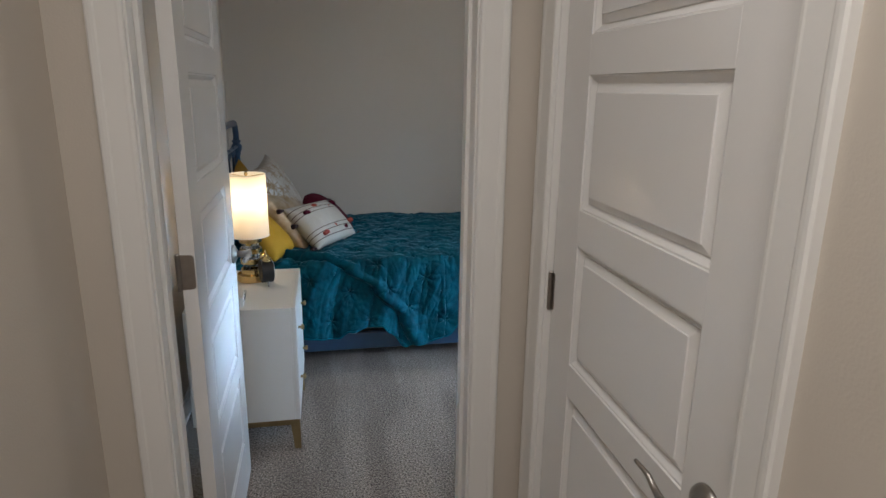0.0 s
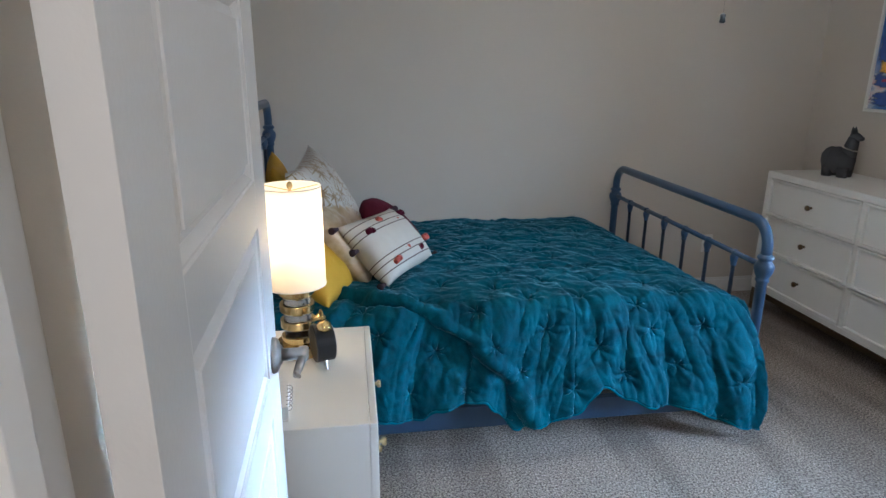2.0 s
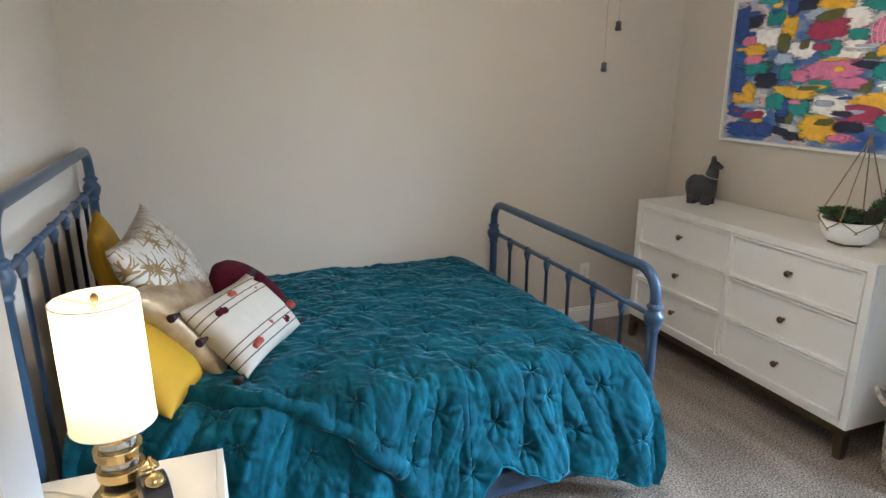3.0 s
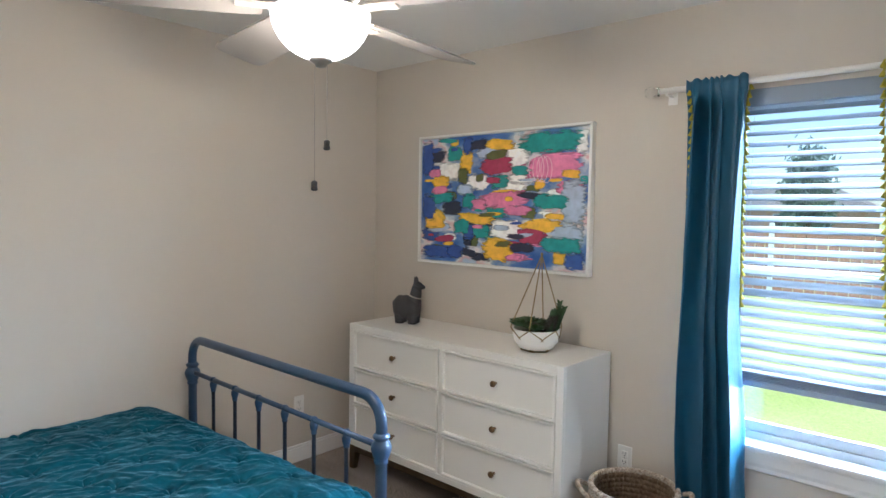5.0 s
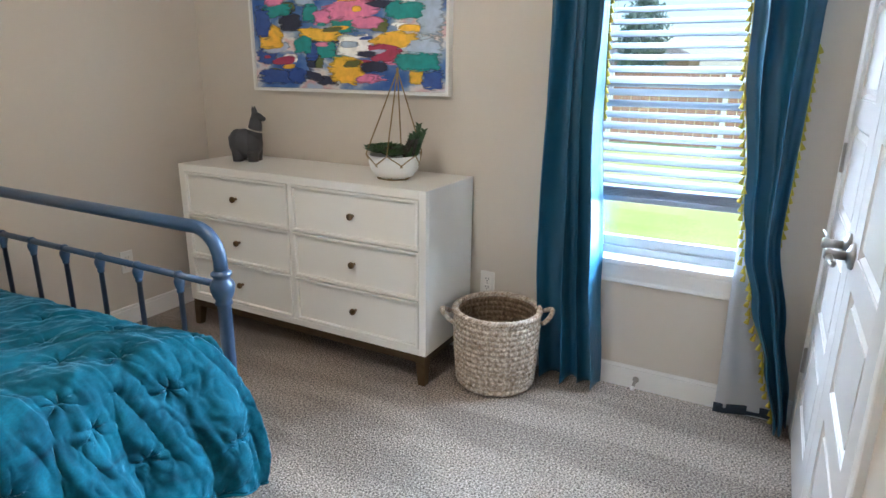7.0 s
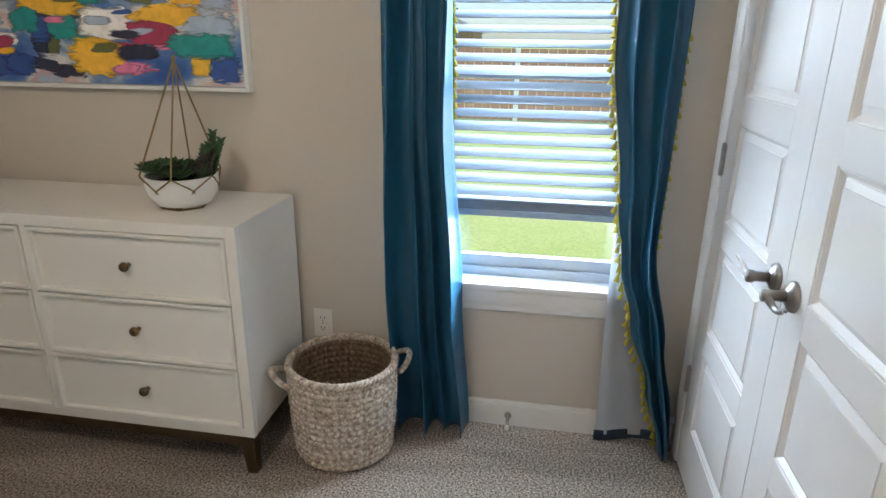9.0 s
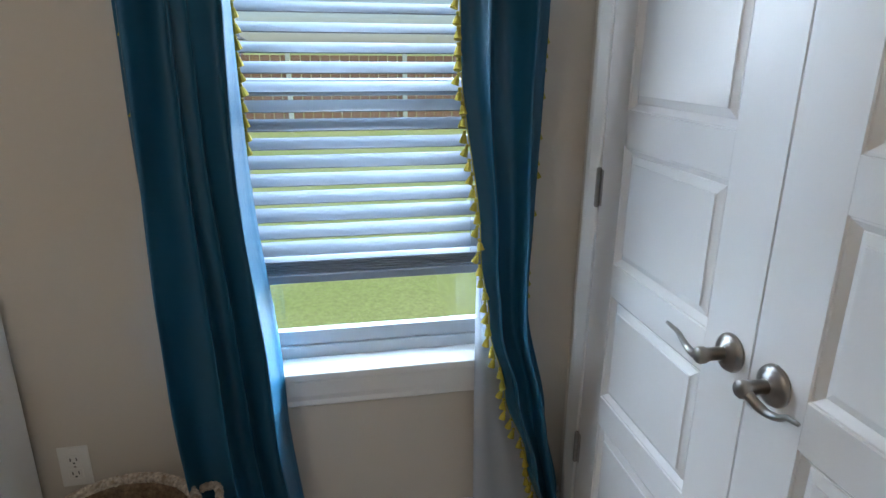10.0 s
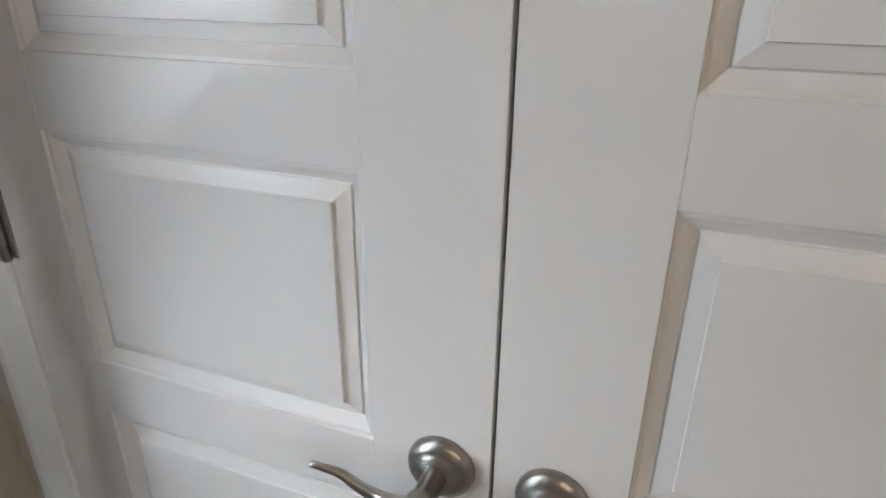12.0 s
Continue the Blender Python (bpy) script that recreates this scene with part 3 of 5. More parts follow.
# ---- window ----
win = thing("window_1", pose(0, 0, 0), "white single-hung vinyl window with wooden sill and apron", "window", kind="structure")
GX = XE + 0.10
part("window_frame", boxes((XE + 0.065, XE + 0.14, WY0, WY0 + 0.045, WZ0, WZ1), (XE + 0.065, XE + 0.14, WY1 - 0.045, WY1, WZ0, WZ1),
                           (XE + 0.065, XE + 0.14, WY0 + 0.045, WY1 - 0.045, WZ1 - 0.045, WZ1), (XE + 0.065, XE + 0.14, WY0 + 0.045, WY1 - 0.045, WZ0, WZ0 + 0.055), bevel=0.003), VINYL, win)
MEET = 1.285
for z0, z1, x0 in ((WZ0 + 0.055, MEET + 0.02, XE + 0.075), (MEET - 0.02, WZ1 - 0.045, XE + 0.105)):
    bm = boxes((x0, x0 + 0.028, WY0 + 0.045, WY0 + 0.085, z0, z1), (x0, x0 + 0.028, WY1 - 0.085, WY1 - 0.045, z0, z1),
               (x0, x0 + 0.028, WY0 + 0.085, WY1 - 0.085, z0, z0 + 0.042), (x0, x0 + 0.028, WY0 + 0.085, WY1 - 0.085, z1 - 0.038, z1), bevel=0.003)
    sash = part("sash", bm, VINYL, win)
    pane = part("pane", boxes((x0 + 0.012, x0 + 0.016, WY0 + 0.085, WY1 - 0.085, z0 + 0.042, z1 - 0.038)), PANE, sash)
    pane.visible_shadow = False
part("window_sill", boxes((XE - 0.030, XE + 0.068, WY0 + 0.001, WY1 - 0.001, WZ0 + 0.0005, WZ0 + 0.022), (XE - 0.030, XE - 0.0005, WY0 - 0.012, WY0 + 0.002, WZ0 + 0.0005, WZ0 + 0.022),
                          (XE - 0.030, XE - 0.0005, WY1 - 0.002, WY1 + 0.05, WZ0 + 0.0005, WZ0 + 0.022), bevel=0.004), TRIM, win)
bm = bmesh.new()
extrude_profile(bm, [(0, 0), (0, 0.016), (0.012, 0.018), (0.05, 0.015), (0.066, 0.011), (0.080, 0.012), (0.085, 0.008), (0.085, 0)],
                lambda u, v, w: Vector((XE - v, WY0 - 0.05 + w, WZ0 - u)), WY1 - WY0 + 0.10)
part("apron", bm, TRIM, win)

blind = thing("window_blind", pose(XE + 0.035, 0, 0), "white faux-wood slatted blind with slats tilted half open", "blind")
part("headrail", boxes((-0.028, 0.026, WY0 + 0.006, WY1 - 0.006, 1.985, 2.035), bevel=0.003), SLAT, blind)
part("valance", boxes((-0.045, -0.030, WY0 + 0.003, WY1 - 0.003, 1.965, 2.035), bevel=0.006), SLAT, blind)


def slat_bm(w=0.050):
    bm = bmesh.new()
    a = []
    for k in range(7):
        u = (k / 6 - 0.5)
        a.append((u * w, 0.0025 * (1 - 4 * u * u)))
    top = [[bm.verts.new((x, y, z + 0.0013)) for x, z in a] for y in (WY0 + 0.01, WY1 - 0.01)]
    low = [[bm.verts.new((x, y, z - 0.0013)) for x, z in a] for y in (WY0 + 0.01, WY1 - 0.01)]
    for k in range(6):
        bm.faces.new((top[0][k], top[0][k + 1], top[1][k + 1], top[1][k]))
        bm.faces.new((low[0][k + 1], low[0][k], low[1][k], low[1][k + 1]))
    for k in (0, 6):
        bm.faces.new((top[0][k], low[0][k], low[1][k], top[1][k]))
    for e in (0, 1):
        bm.faces.new(top[e] + low[e][::-1])
    bmesh.ops.recalc_face_normals(bm, faces=bm.faces[:])
    return bm


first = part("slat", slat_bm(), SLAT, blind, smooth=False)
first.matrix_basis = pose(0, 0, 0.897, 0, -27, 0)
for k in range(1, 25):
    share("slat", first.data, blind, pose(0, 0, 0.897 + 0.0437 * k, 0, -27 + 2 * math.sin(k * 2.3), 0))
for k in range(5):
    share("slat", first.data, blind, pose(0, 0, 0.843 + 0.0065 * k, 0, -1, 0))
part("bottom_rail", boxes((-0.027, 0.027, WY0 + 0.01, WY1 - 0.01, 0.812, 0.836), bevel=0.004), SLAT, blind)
for y in (WY0 + 0.13, WY1 - 0.13):
    for dx in (-0.026, 0.026):
        part("ladder_cord", tube(bmesh.new(), [(dx, y, 0.82), (dx, y, 1.99)], 0.0009, 5), SLAT, blind)

# ---- curtains ----
CX = XE - 0.08
ROD_Z = 2.055
rod = thing("curtain_rod", pose(CX, 0, ROD_Z), "white curtain rod with clear end finials on wall brackets", "curtain rod")
part("pole", tube(bmesh.new(), [(0, 2.03, 0), (0, 3.18, 0)], 0.0125, 16), TRIM, rod, smooth=True)
part("finial", lathe(bmesh.new(), [(0.008, 0), (0.020, 0.004), (0.020, 0.012), (0.013, 0.016), (0.021, 0.028), (0.024, 0.045), (0.019, 0.062), (0.004, 0.068)], pose(0, 3.18, 0, -90, 0, 0), 20), CRYSTAL, rod, "clear acrylic finial", True)
part("bracket", boxes((0.0, 0.078, 3.145, 3.157, -0.02, -0.012), (0.075, 0.0795, 3.13, 3.172, -0.05, 0.03), bevel=0.002), TRIM, rod)


def curtain(name, left, right, folds, label, depth=0.028, shift=0.0, trims=(), behind=False, top=ROD_Z + 0.028, bottom=0.012):
    """A gathered panel between two edges that change with height; trims: which edges carry tassels."""
    ob = thing(name, pose(CX, 0, 0), label, "curtain", "curtains at the window")
    n, rows = folds * 16 + 1, 90
    grid, ends = [], {"left": [], "right": []}
    for i in range(rows + 1):
        z = bottom + (top - bottom) * i / rows
        a, b = smooth_keys(left, z), smooth_keys(right, z)
        near = min(1.0, max(0.0, (top - 0.055 - z) / 0.06))
        row = []
        for j in range(n):
            s = j / (n - 1)
            ph = 2 * math.pi * folds * (s + 0.05 * math.sin(1.3 * z + 7 * s + shift) + 0.03 * math.sin(11 * s + 2 * shift)) + shift
            amp = depth * (0.62 + 1.1 * noise.noise((s * 3.1, z * 0.7, shift + 4))) * (0.30 + 0.70 * near) + 0.012 * near
            x = amp * math.sin(ph) + 0.16 * amp * math.sin(2 * ph + 1.0 + z)
            if z > top - 0.05:
                x = (0.0155 + 0.004 * math.sin(ph * 2)) * (-1 if math.sin(ph) < 0 else -0.6)
            elif near < 1:
                x -= 0.004
            y = a + (b - a) * s + 0.010 * math.cos(ph) * near + 0.004 * noise.noise((s * 8, z * 3, 2))
            row.append((x - 0.006, y, z + (0.005 * math.sin(ph * 2) if i == rows else 0)))
        grid.append(row)
        ends["left"].append(row[0])
        ends["right"].append(row[-1])
    sheet("panel", grid, CURTAIN, ob, 0.003)
    for side in trims:
        pts = ends[side]
        sign = 1 if side == "left" else -1
        if side == "left" and not behind:
            part("trim_band", tube(bmesh.new(), [(x, y + sign * 0.001, z) for x, y, z in pts], 0.0016, 6), TRIM_YELLOW, ob, "yellow trim braid", True)
        if behind and side == "right":
            pts = [(x + 0.022, y + 0.006, z) for x, y, z in pts if z > 1.12]
        elif side != ("right" if behind else "left"):
            pts = [(x + 0.012, y - 0.022, z) for x, y, z in pts] if behind else [(x + 0.035, y + 0.004, z) for x, y, z in pts if 0.70 < z < 1.46]
        add_tassels(ob, pts, sign)
    return ob


def tassel_bm():
    bm = lathe(bmesh.new(), [(0.001, 0.0), (0.0042, -0.002), (0.0045, -0.007), (0.0030, -0.009), (0.0060, -0.014), (0.0098, -0.030), (0.0090, -0.031)], None, 9)
    return bm


TASSEL = None


def add_tassels(ob, pts, sign, step=0.0325):
    global TASSEL
    z = pts[0][2] + 0.035
    while z < pts[-1][2] - 0.01:
        k = min(range(len(pts)), key=lambda q: abs(pts[q][2] - z))
        x, y, _ = pts[k]
        m = pose(x - 0.003, y + sign * 0.006, z, random.uniform(-8, 8) + sign * 14, random.uniform(-10, 10), random.uniform(0, 90))
        if TASSEL is None:
            t = part("tassel", tassel_bm(), TRIM_YELLOW, ob, "yellow thread tassel")
            t.matrix_basis, TASSEL = m, t.data
        else:
            share("tassel", TASSEL, ob, m)["label"] = "yellow thread tassel"
        z += step * random.uniform(0.95, 1.06)


curtain("curtain", [(0.0, 3.02), (0.6, 3.058), (2.1, 3.060)], [(0.0, 2.740), (0.5, 2.776), (1.2, 2.816), (2.1, 2.815)], 4,
        "teal blue gathered curtain with yellow tassel trim beside the dresser", 0.042, 0.4, ("left", "right"), True)
right_curtain = curtain("curtain", [(0.02, 2.070), (0.26, 2.136), (0.5, 2.208), (0.7, 2.258), (0.9, 2.284), (1.4, 2.336), (2.1, 2.370)],
                        [(0.0, 2.030), (0.13, 2.038), (0.40, 2.085), (0.75, 2.148), (1.0, 2.140), (1.5, 2.130), (2.1, 2.065)], 2,
                        "teal blue curtain with yellow tassel trim, its lower edge turned back", 0.046, 2.0, ("left", "right"))
# the pale lining that shows where the edge turns back
grid = []
for i in range(51):
    z = 0.03 + 0.80 * i / 50
    a, b = smooth_keys([(0.0, 2.06), (0.5, 2.17), (0.85, 2.27)], z), smooth_keys([(0.0, 2.278), (0.6, 2.282), (0.85, 2.280)], z)
    grid.append([(0.044 + 0.010 * math.sin(s * 5 + 2 * z) + 0.004 * math.sin(s * 13), a + (b - a) * s, z) for s in [k / 24 for k in range(25)]])
sheet("lining", grid, LINING, right_curtain, 0.002, label="pale grey curtain lining")
grid = [[(0.042 + 0.012 * math.sin(s * 5 + z), 2.055 + 0.228 * s, z + 0.012 * (1 - s)) for s in [k / 16 for k in range(17)]] for z in (0.004, 0.015, 0.03, 0.045)]
sheet("hem", grid, SHADED_HEM, right_curtain, 0.003, label="turned curtain hem in painted dark navy shade")

# ---- bed ----
BX0, BX1, BY0, BY1 = -0.322, 1.672, 3.603, 4.991
bed = thing("bed", pose(0, 0, 0), "blue painted iron bed frame with spindle head and foot", "bed")


def casting(z, r, s=1.0):
    """The turned knuckle where rails meet a post."""
    return [(r, z - 0.062 * s), (r * 1.25, z - 0.058 * s), (r * 1.25, z - 0.050 * s), (r * 1.1, z - 0.045 * s), (r * 1.45, z - 0.032 * s), (r * 1.75, z - 0.012 * s), (r * 1.8, z),
            (r * 1.6, z + 0.012 * s), (r * 1.2, z + 0.022 * s), (r * 1.15, z + 0.026 * s), (r * 1.5, z + 0.034 * s), (r * 1.5, z + 0.040 * s), (r, z + 0.050 * s)]


def bed_end(x, rail_z, top_z, low_z, name):
    end = part(name, tube(bmesh.new(), [(x, BY0, rail_z + 0.03), (x, BY0, top_z - 0.095)]
                          + [(x, BY0 + 0.095 * (1 - math.cos(a)), top_z - 0.095 + 0.095 * math.sin(a)) for a in [k * math.pi / 16 for k in range(1, 9)]]
                          + [(x, BY1 - 0.095 * (1 - math.cos(a)), top_z - 0.095 + 0.095 * math.sin(a)) for a in [k * math.pi / 16 for k in range(8, 0, -1)]]
                          + [(x, BY1, top_z - 0.095), (x, BY1, rail_z + 0.03)], 0.0205, 16), BLUE_STEEL, bed, smooth=True)
    for y in (BY0, BY1):
        part("post", lathe(bmesh.new(), [(0.024, 0.0), (0.026, 0.004), (0.026, 0.03), (0.0205, 0.036)] + casting(rail_z, 0.0205), pose(x, y, 0), 20), BLUE_STEEL, end, smooth=True)
    part("rail", tube(bmesh.new(), [(x, BY0, rail_z), (x, BY1, rail_z)], 0.011, 12), BLUE_STEEL, end, smooth=True)
    part("rail", tube(bmesh.new(), [(x, BY0, low_z), (x, BY1, low_z)], 0.011, 12), BLUE_STEEL, end, smooth=True)
    count = 6
    for k in range(count):
        y = 3.792 + 0.198 * k
        bm = lathe(bmesh.new(), [(0.0085, low_z), (0.0085, rail_z - 0.055)] + [(r, z) for r, z in casting(rail_z - 0.018, 0.0095, 0.62)], pose(x, y, 0), 12)
        part("spindle", bm, BLUE_STEEL, end, smooth=True)
    return end


bed_end(BX1, 0.699, 0.868, 0.20, "footboard")
bed_end(BX0, 1.078, 1.245, 0.20, "headboard")
for y, name in ((BY0, "side_rail"), (BY1, "side_rail")):
    part(name, boxes((BX0 + 0.02, BX1 - 0.02, y - 0.02, y + 0.012, 0.100, 0.192), bevel=0.004), BLUE_STEEL, bed)
mattress = tagged(part("mattress", boxes((BX0 + 0.05, BX1 - 0.115, BY0 + 0.005, BY1 + 0.02, 0.192, 0.535), bevel=0.04), SHEET, smooth=True),
                  "white mattress and box spring on the iron bed", "mattress")

# ---- comforter ----
HEM = [(-0.33, 0.24), (0.05, 0.235), (0.20, 0.218), (0.32, 0.203), (0.386, 0.247), (0.48, 0.262), (0.555, 0.270), (0.60, 0.222), (0.682, 0.142), (0.78, 0.157), (0.907, 0.190), (1.02, 0.285), (1.12, 0.228), (1.233, 0.182), (1.346, 0.170), (1.47, 0.10), (1.57, 0.06), (1.70, 0.06)]


FOLD = [(-0.28, -0.08), (-0.12, 0.14), (0.0, 0.38), (0.12, 0.53), (0.30, 0.67), (0.55, 0.76)]


def comforter():
    """A quilted velvet cover: flat over the mattress, falling in folds down the open side and rounding the foot corner."""
    nu, nv = 400, 330
    front, back, top_z, r = 3.565, 5.065, 0.598, 0.075
    length_top = back - front
    grid = []

    def puff(x, y, z):
        return abs(noise.noise((x, y, z))) ** 0.95

    def crest(x, y, z):
        return max(0.0, 1.0 - abs(noise.noise((x, y, z))) * 3.2) ** 2.2

    for i in range(nv + 1):
        v = i / nv
        row = []
        for j in range(nu + 1):
            x = -0.26 + 1.86 * j / nu
            hem = smooth_keys(HEM, x) + 0.006 * noise.noise((x * 14, 0.3, 5.5))
            drop = top_z - hem
            s = v * (length_top + drop)
            if s < length_top - r:
                y, z, ny, nz = back - s, top_z, 0.0, 1.0
            elif s < length_top + 0.6 * r:
                a = (s - length_top + r) / (1.6 * r) * math.pi / 2
                y, z = front + r - r * math.sin(a), top_z - r + r * math.cos(a)
                ny, nz = -math.sin(a), math.cos(a)
            else:
                down = (s - length_top - 0.6 * r) / (drop - 0.6 * r)
                z = top_z - r - (top_z - r - hem) * down
                y = front - 0.07 * down
                ny, nz = -1.0, 0.08
            side = max(0.0, min(1.0, (s - length_top + 0.34) / 0.46))
            side = side * side * (3 - 2 * side)
            lower = 1 - side
            z += lower * (0.018 * math.exp(-((x - 0.65) / 0.8) ** 2) * math.sin(math.pi * min(1, s / length_top)) - 0.045 * max(0.0, 1 - s / (length_top - 0.2)))
            # puffs with sharp valleys: long ones fan over the edge and fall, short ones ripple across the top
            over = s - length_top + 0.35
            lean = x + (0.26 * over if over > 0 else 0.0) * (1 if x < 0.9 else -0.5) - 0.08
            wx, ws = x + 0.05 * noise.noise((x * 5, s * 5, 11.0)), s + 0.05 * noise.noise((x * 5, s * 5, 17.0))
            wl = lean + 0.030 * noise.noise((x * 5, s * 4, 13.0))
            fall = 0.030 * noise.noise((lean * 5.0, s * 0.8, 1.3))
            d = side * (fall + 0.054 * puff(wl * 6.0, ws * 1.3, 8.8) + 0.020 * puff(wl * 13.0, ws * 3.2, 3.8) + 0.011 * crest(wl * 8.0, ws * 1.8, 9.4) + 0.005 * crest(wl * 22, ws * 5.0, 6.6) + 0.005 * puff(wx * 46, ws * 24, 2.6) - 0.032)
            d += lower * (0.010 * noise.noise((x * 4.0 + s, s * 5.0, 7.7)) + 0.014 * puff(wx * 3.6 + 2.0 * ws, ws * 9.0 - 2.5 * wx, 21.0)
                          + 0.007 * crest(wx * 4.5 + 3.0 * ws, ws * 9.0 - 4.0 * wx, 27.0) + 0.004 * crest(wx * 11.0 - 4.0 * ws, ws * 17.0 + 3.0 * wx, 31.0) - 0.010)
            # the turned fold that runs from the pillows down to the hem
            begin = max(0.0, min(1.0, (s - length_top + 0.40) / 0.25))
            if begin > 0:
                edge = smooth_keys(FOLD, s - length_top) + 0.012 * noise.noise((s * 12, 1.0, 2.0))
                step = 1 / (1 + math.exp(-(x - edge) / 0.006))
                d += begin * (0.022 * step * math.exp(-max(0, x - edge) / 0.25) + 0.020 * math.exp(-((x - edge - 0.035) / 0.028) ** 2) - 0.014 * math.exp(-((x - edge + 0.015) / 0.016) ** 2))
            # stitched tufts pull the cover in, with creases running out from each
            iv = round((s - 0.08) / 0.17)
            for q in (iv - 1, iv, iv + 1):
                ts = 0.08 + 0.17 * q
                off = 0.1 if q % 2 else 0.0
                tx = -0.30 + off + 0.205 * round((x + 0.30 - off) / 0.205) + 0.035 * math.sin(ts * 9 + 2)
                ex, es = x - tx, s - ts - 0.045 * math.sin(tx * 11 + q)
                dist = ex * ex + es * es
                if dist < 0.012:
                    ang = math.atan2(es, ex)
                    d += -0.016 * math.exp(-dist / 0.00022) - 0.010 * math.exp(-dist / 0.0026) + 0.0055 * math.exp(-dist / 0.0035) * (1 - 2 * abs(math.sin(ang * 3.5 + tx * 40))) * min(1.0, dist / 0.0004)
            # foot end: the cover rolls down to the footboard, and its corner swells and swings out
            foot = max(0.0, (x - 1.42) / 0.18)
            z -= lower * 0.075 * foot ** 2
            flare = max(0.0, (x - 1.10) / 0.50) ** 1.6 * side
            y -= 0.03 * flare * math.sin(math.pi * min(1.0, max(0.0, (0.56 - z) / 0.56)))
            xx = x + flare * (0.075 * math.sin(math.pi * min(1.0, max(0.0, (0.58 - z) / 0.75))) + 0.03 * max(0, 0.5 - z))
            row.append((xx, y + ny * d, max(0.012, z + nz * d)))
        grid.append(row)
    ob = sheet("comforter", grid, TEAL_VELVET, None, 0.020)
    part("piping", tube(bmesh.new(), [(x, y - 0.006, z - 0.002) for x, y, z in grid[-1][::2]], 0.0055, 8), PIPING, ob, "paler teal velvet piped hem", True)
    return tagged(ob, "rumpled teal velvet quilted comforter hanging over the bed's side", "comforter")


comforter()

# ---- pillows ----


def cushion(name, w, h, t, mat, m, label, round_shape=False, n=34, bulge=0.42, wrinkle=0.004):
    verts, faces = [], []
    for side in (1, -1):
        base = len(verts)
        for i in range(n + 1):
            for j in range(n + 1):
                u, v = 2 * i / n - 1, 2 * j / n - 1
                if round_shape:
                    a, b = u * math.sqrt(1 - v * v / 2), v * math.sqrt(1 - u * u / 2)
                    k = max(0.0, 1 - a * a - b * b)
                    x, y, z = a * w / 2, b * h / 2, side * t / 2 * k ** 0.45
                else:
                    k = max(0.0, (1 - u ** 4) * (1 - v ** 4)) * (0.35 + 0.65 * (1 - u * u * v * v))
                    x = w / 2 * u * (1 - 0.10 * (1 - v * v) * u * u)
                    y = h / 2 * v * (1 - 0.10 * (1 - u * u) * v * v)
                    z = side * t / 2 * k ** bulge * (0.7 + 0.3 * math.cos(u * 1.3) * math.cos(v * 1.3))
                z += side * wrinkle * k * (noise.noise((x * 14, y * 14, side * 3.0)) + 0.6 * noise.noise((x * 32, y * 30, side * 5.0)))
                verts.append((x, y, z))
        for i in range(n):
            for j in range(n):
                q = [base + i * (n + 1) + j, base + (i + 1) * (n + 1) + j, base + (i + 1) * (n + 1) + j + 1, base + i * (n + 1) + j + 1]
                faces.append(q if side > 0 else q[::-1])
    mesh = bpy.data.meshes.new(name)
    mesh.from_pydata(verts, [], faces)
    mesh.materials.append(mat)
    bm = bmesh.new()
    bm.from_mesh(mesh)
    bmesh.ops.remove_doubles(bm, verts=bm.verts[:], dist=0.0004)
    bm.to_mesh(mesh)
    bm.free()
    mesh.shade_smooth()
    ob = new(name, mesh)
    ob.matrix_basis = m
    return tagged(ob, label, "pillow", "pillows on the bed")


def facing(c, across, up):
    """A pose whose x runs across and whose y runs up the cushion."""
    x = Vector(across).normalized()
    y = Vector(up)
    y = (y - x * y.dot(x)).normalized()
    z = x.cross(y)
    return Matrix.Translation(c) @ Matrix((x, y, z)).transposed().to_4x4()


cushion("pillow", 0.46, 0.46, 0.13, YELLOW, facing((-0.225, 4.62, 0.775), (-0.12, 1, 0.04), (-0.2, 0.0, 1)), "mustard yellow cushion leaning on the headboard")
cushion("pillow", 0.41, 0.41, 0.16, YELLOW, facing((-0.055, 3.90, 0.70), (0.35, 1, -0.2), (-0.75, 0.2, 0.75)), "mustard yellow cushion at the bed's edge behind the lamp")
cushion("pillow", 0.60, 0.54, 0.18, GILDED, facing((0.012, 4.265, 0.815), (0.09, 1, 0.06), (-0.48, 0.05, 0.88)), "white cushion printed with metallic gold star lines", wrinkle=0.006)
cushion("pillow", 0.42, 0.42, 0.13, BURGUNDY, facing((0.30, 4.42, 0.665), (0.35, 1, 0), (-0.70, 0.12, 0.70)), "round burgundy velvet cushion", True)
cushion("pillow", 0.46, 0.42, 0.15, CHAMPAGNE, facing((0.065, 4.10, 0.745), (0.16, 1, 0.02), (-0.62, 0.12, 0.78)), "crinkled champagne metallic cushion leaning on the gold printed one", wrinkle=0.010)
m = facing((0.255, 4.075, 0.705), (0.47, 0.88, -0.06), (-0.48, 0.50, 0.62))
striped = cushion("pillow", 0.50, 0.31, 0.165, STRIPED, m, "oblong off-white cushion with dark stripes, pompoms and corner tassels")
ORANGE = material("orange_thread", (0.45, 0.10, 0.05), 0.85, 0, (0.20, 0.02, 0.03), 120, 0.9, 0.6, 500)
PLUM = material("plum_thread", (0.035, 0.012, 0.02), 0.85, 0, (0.02, 0.01, 0.012), 120, 0.8, 0.6, 500)
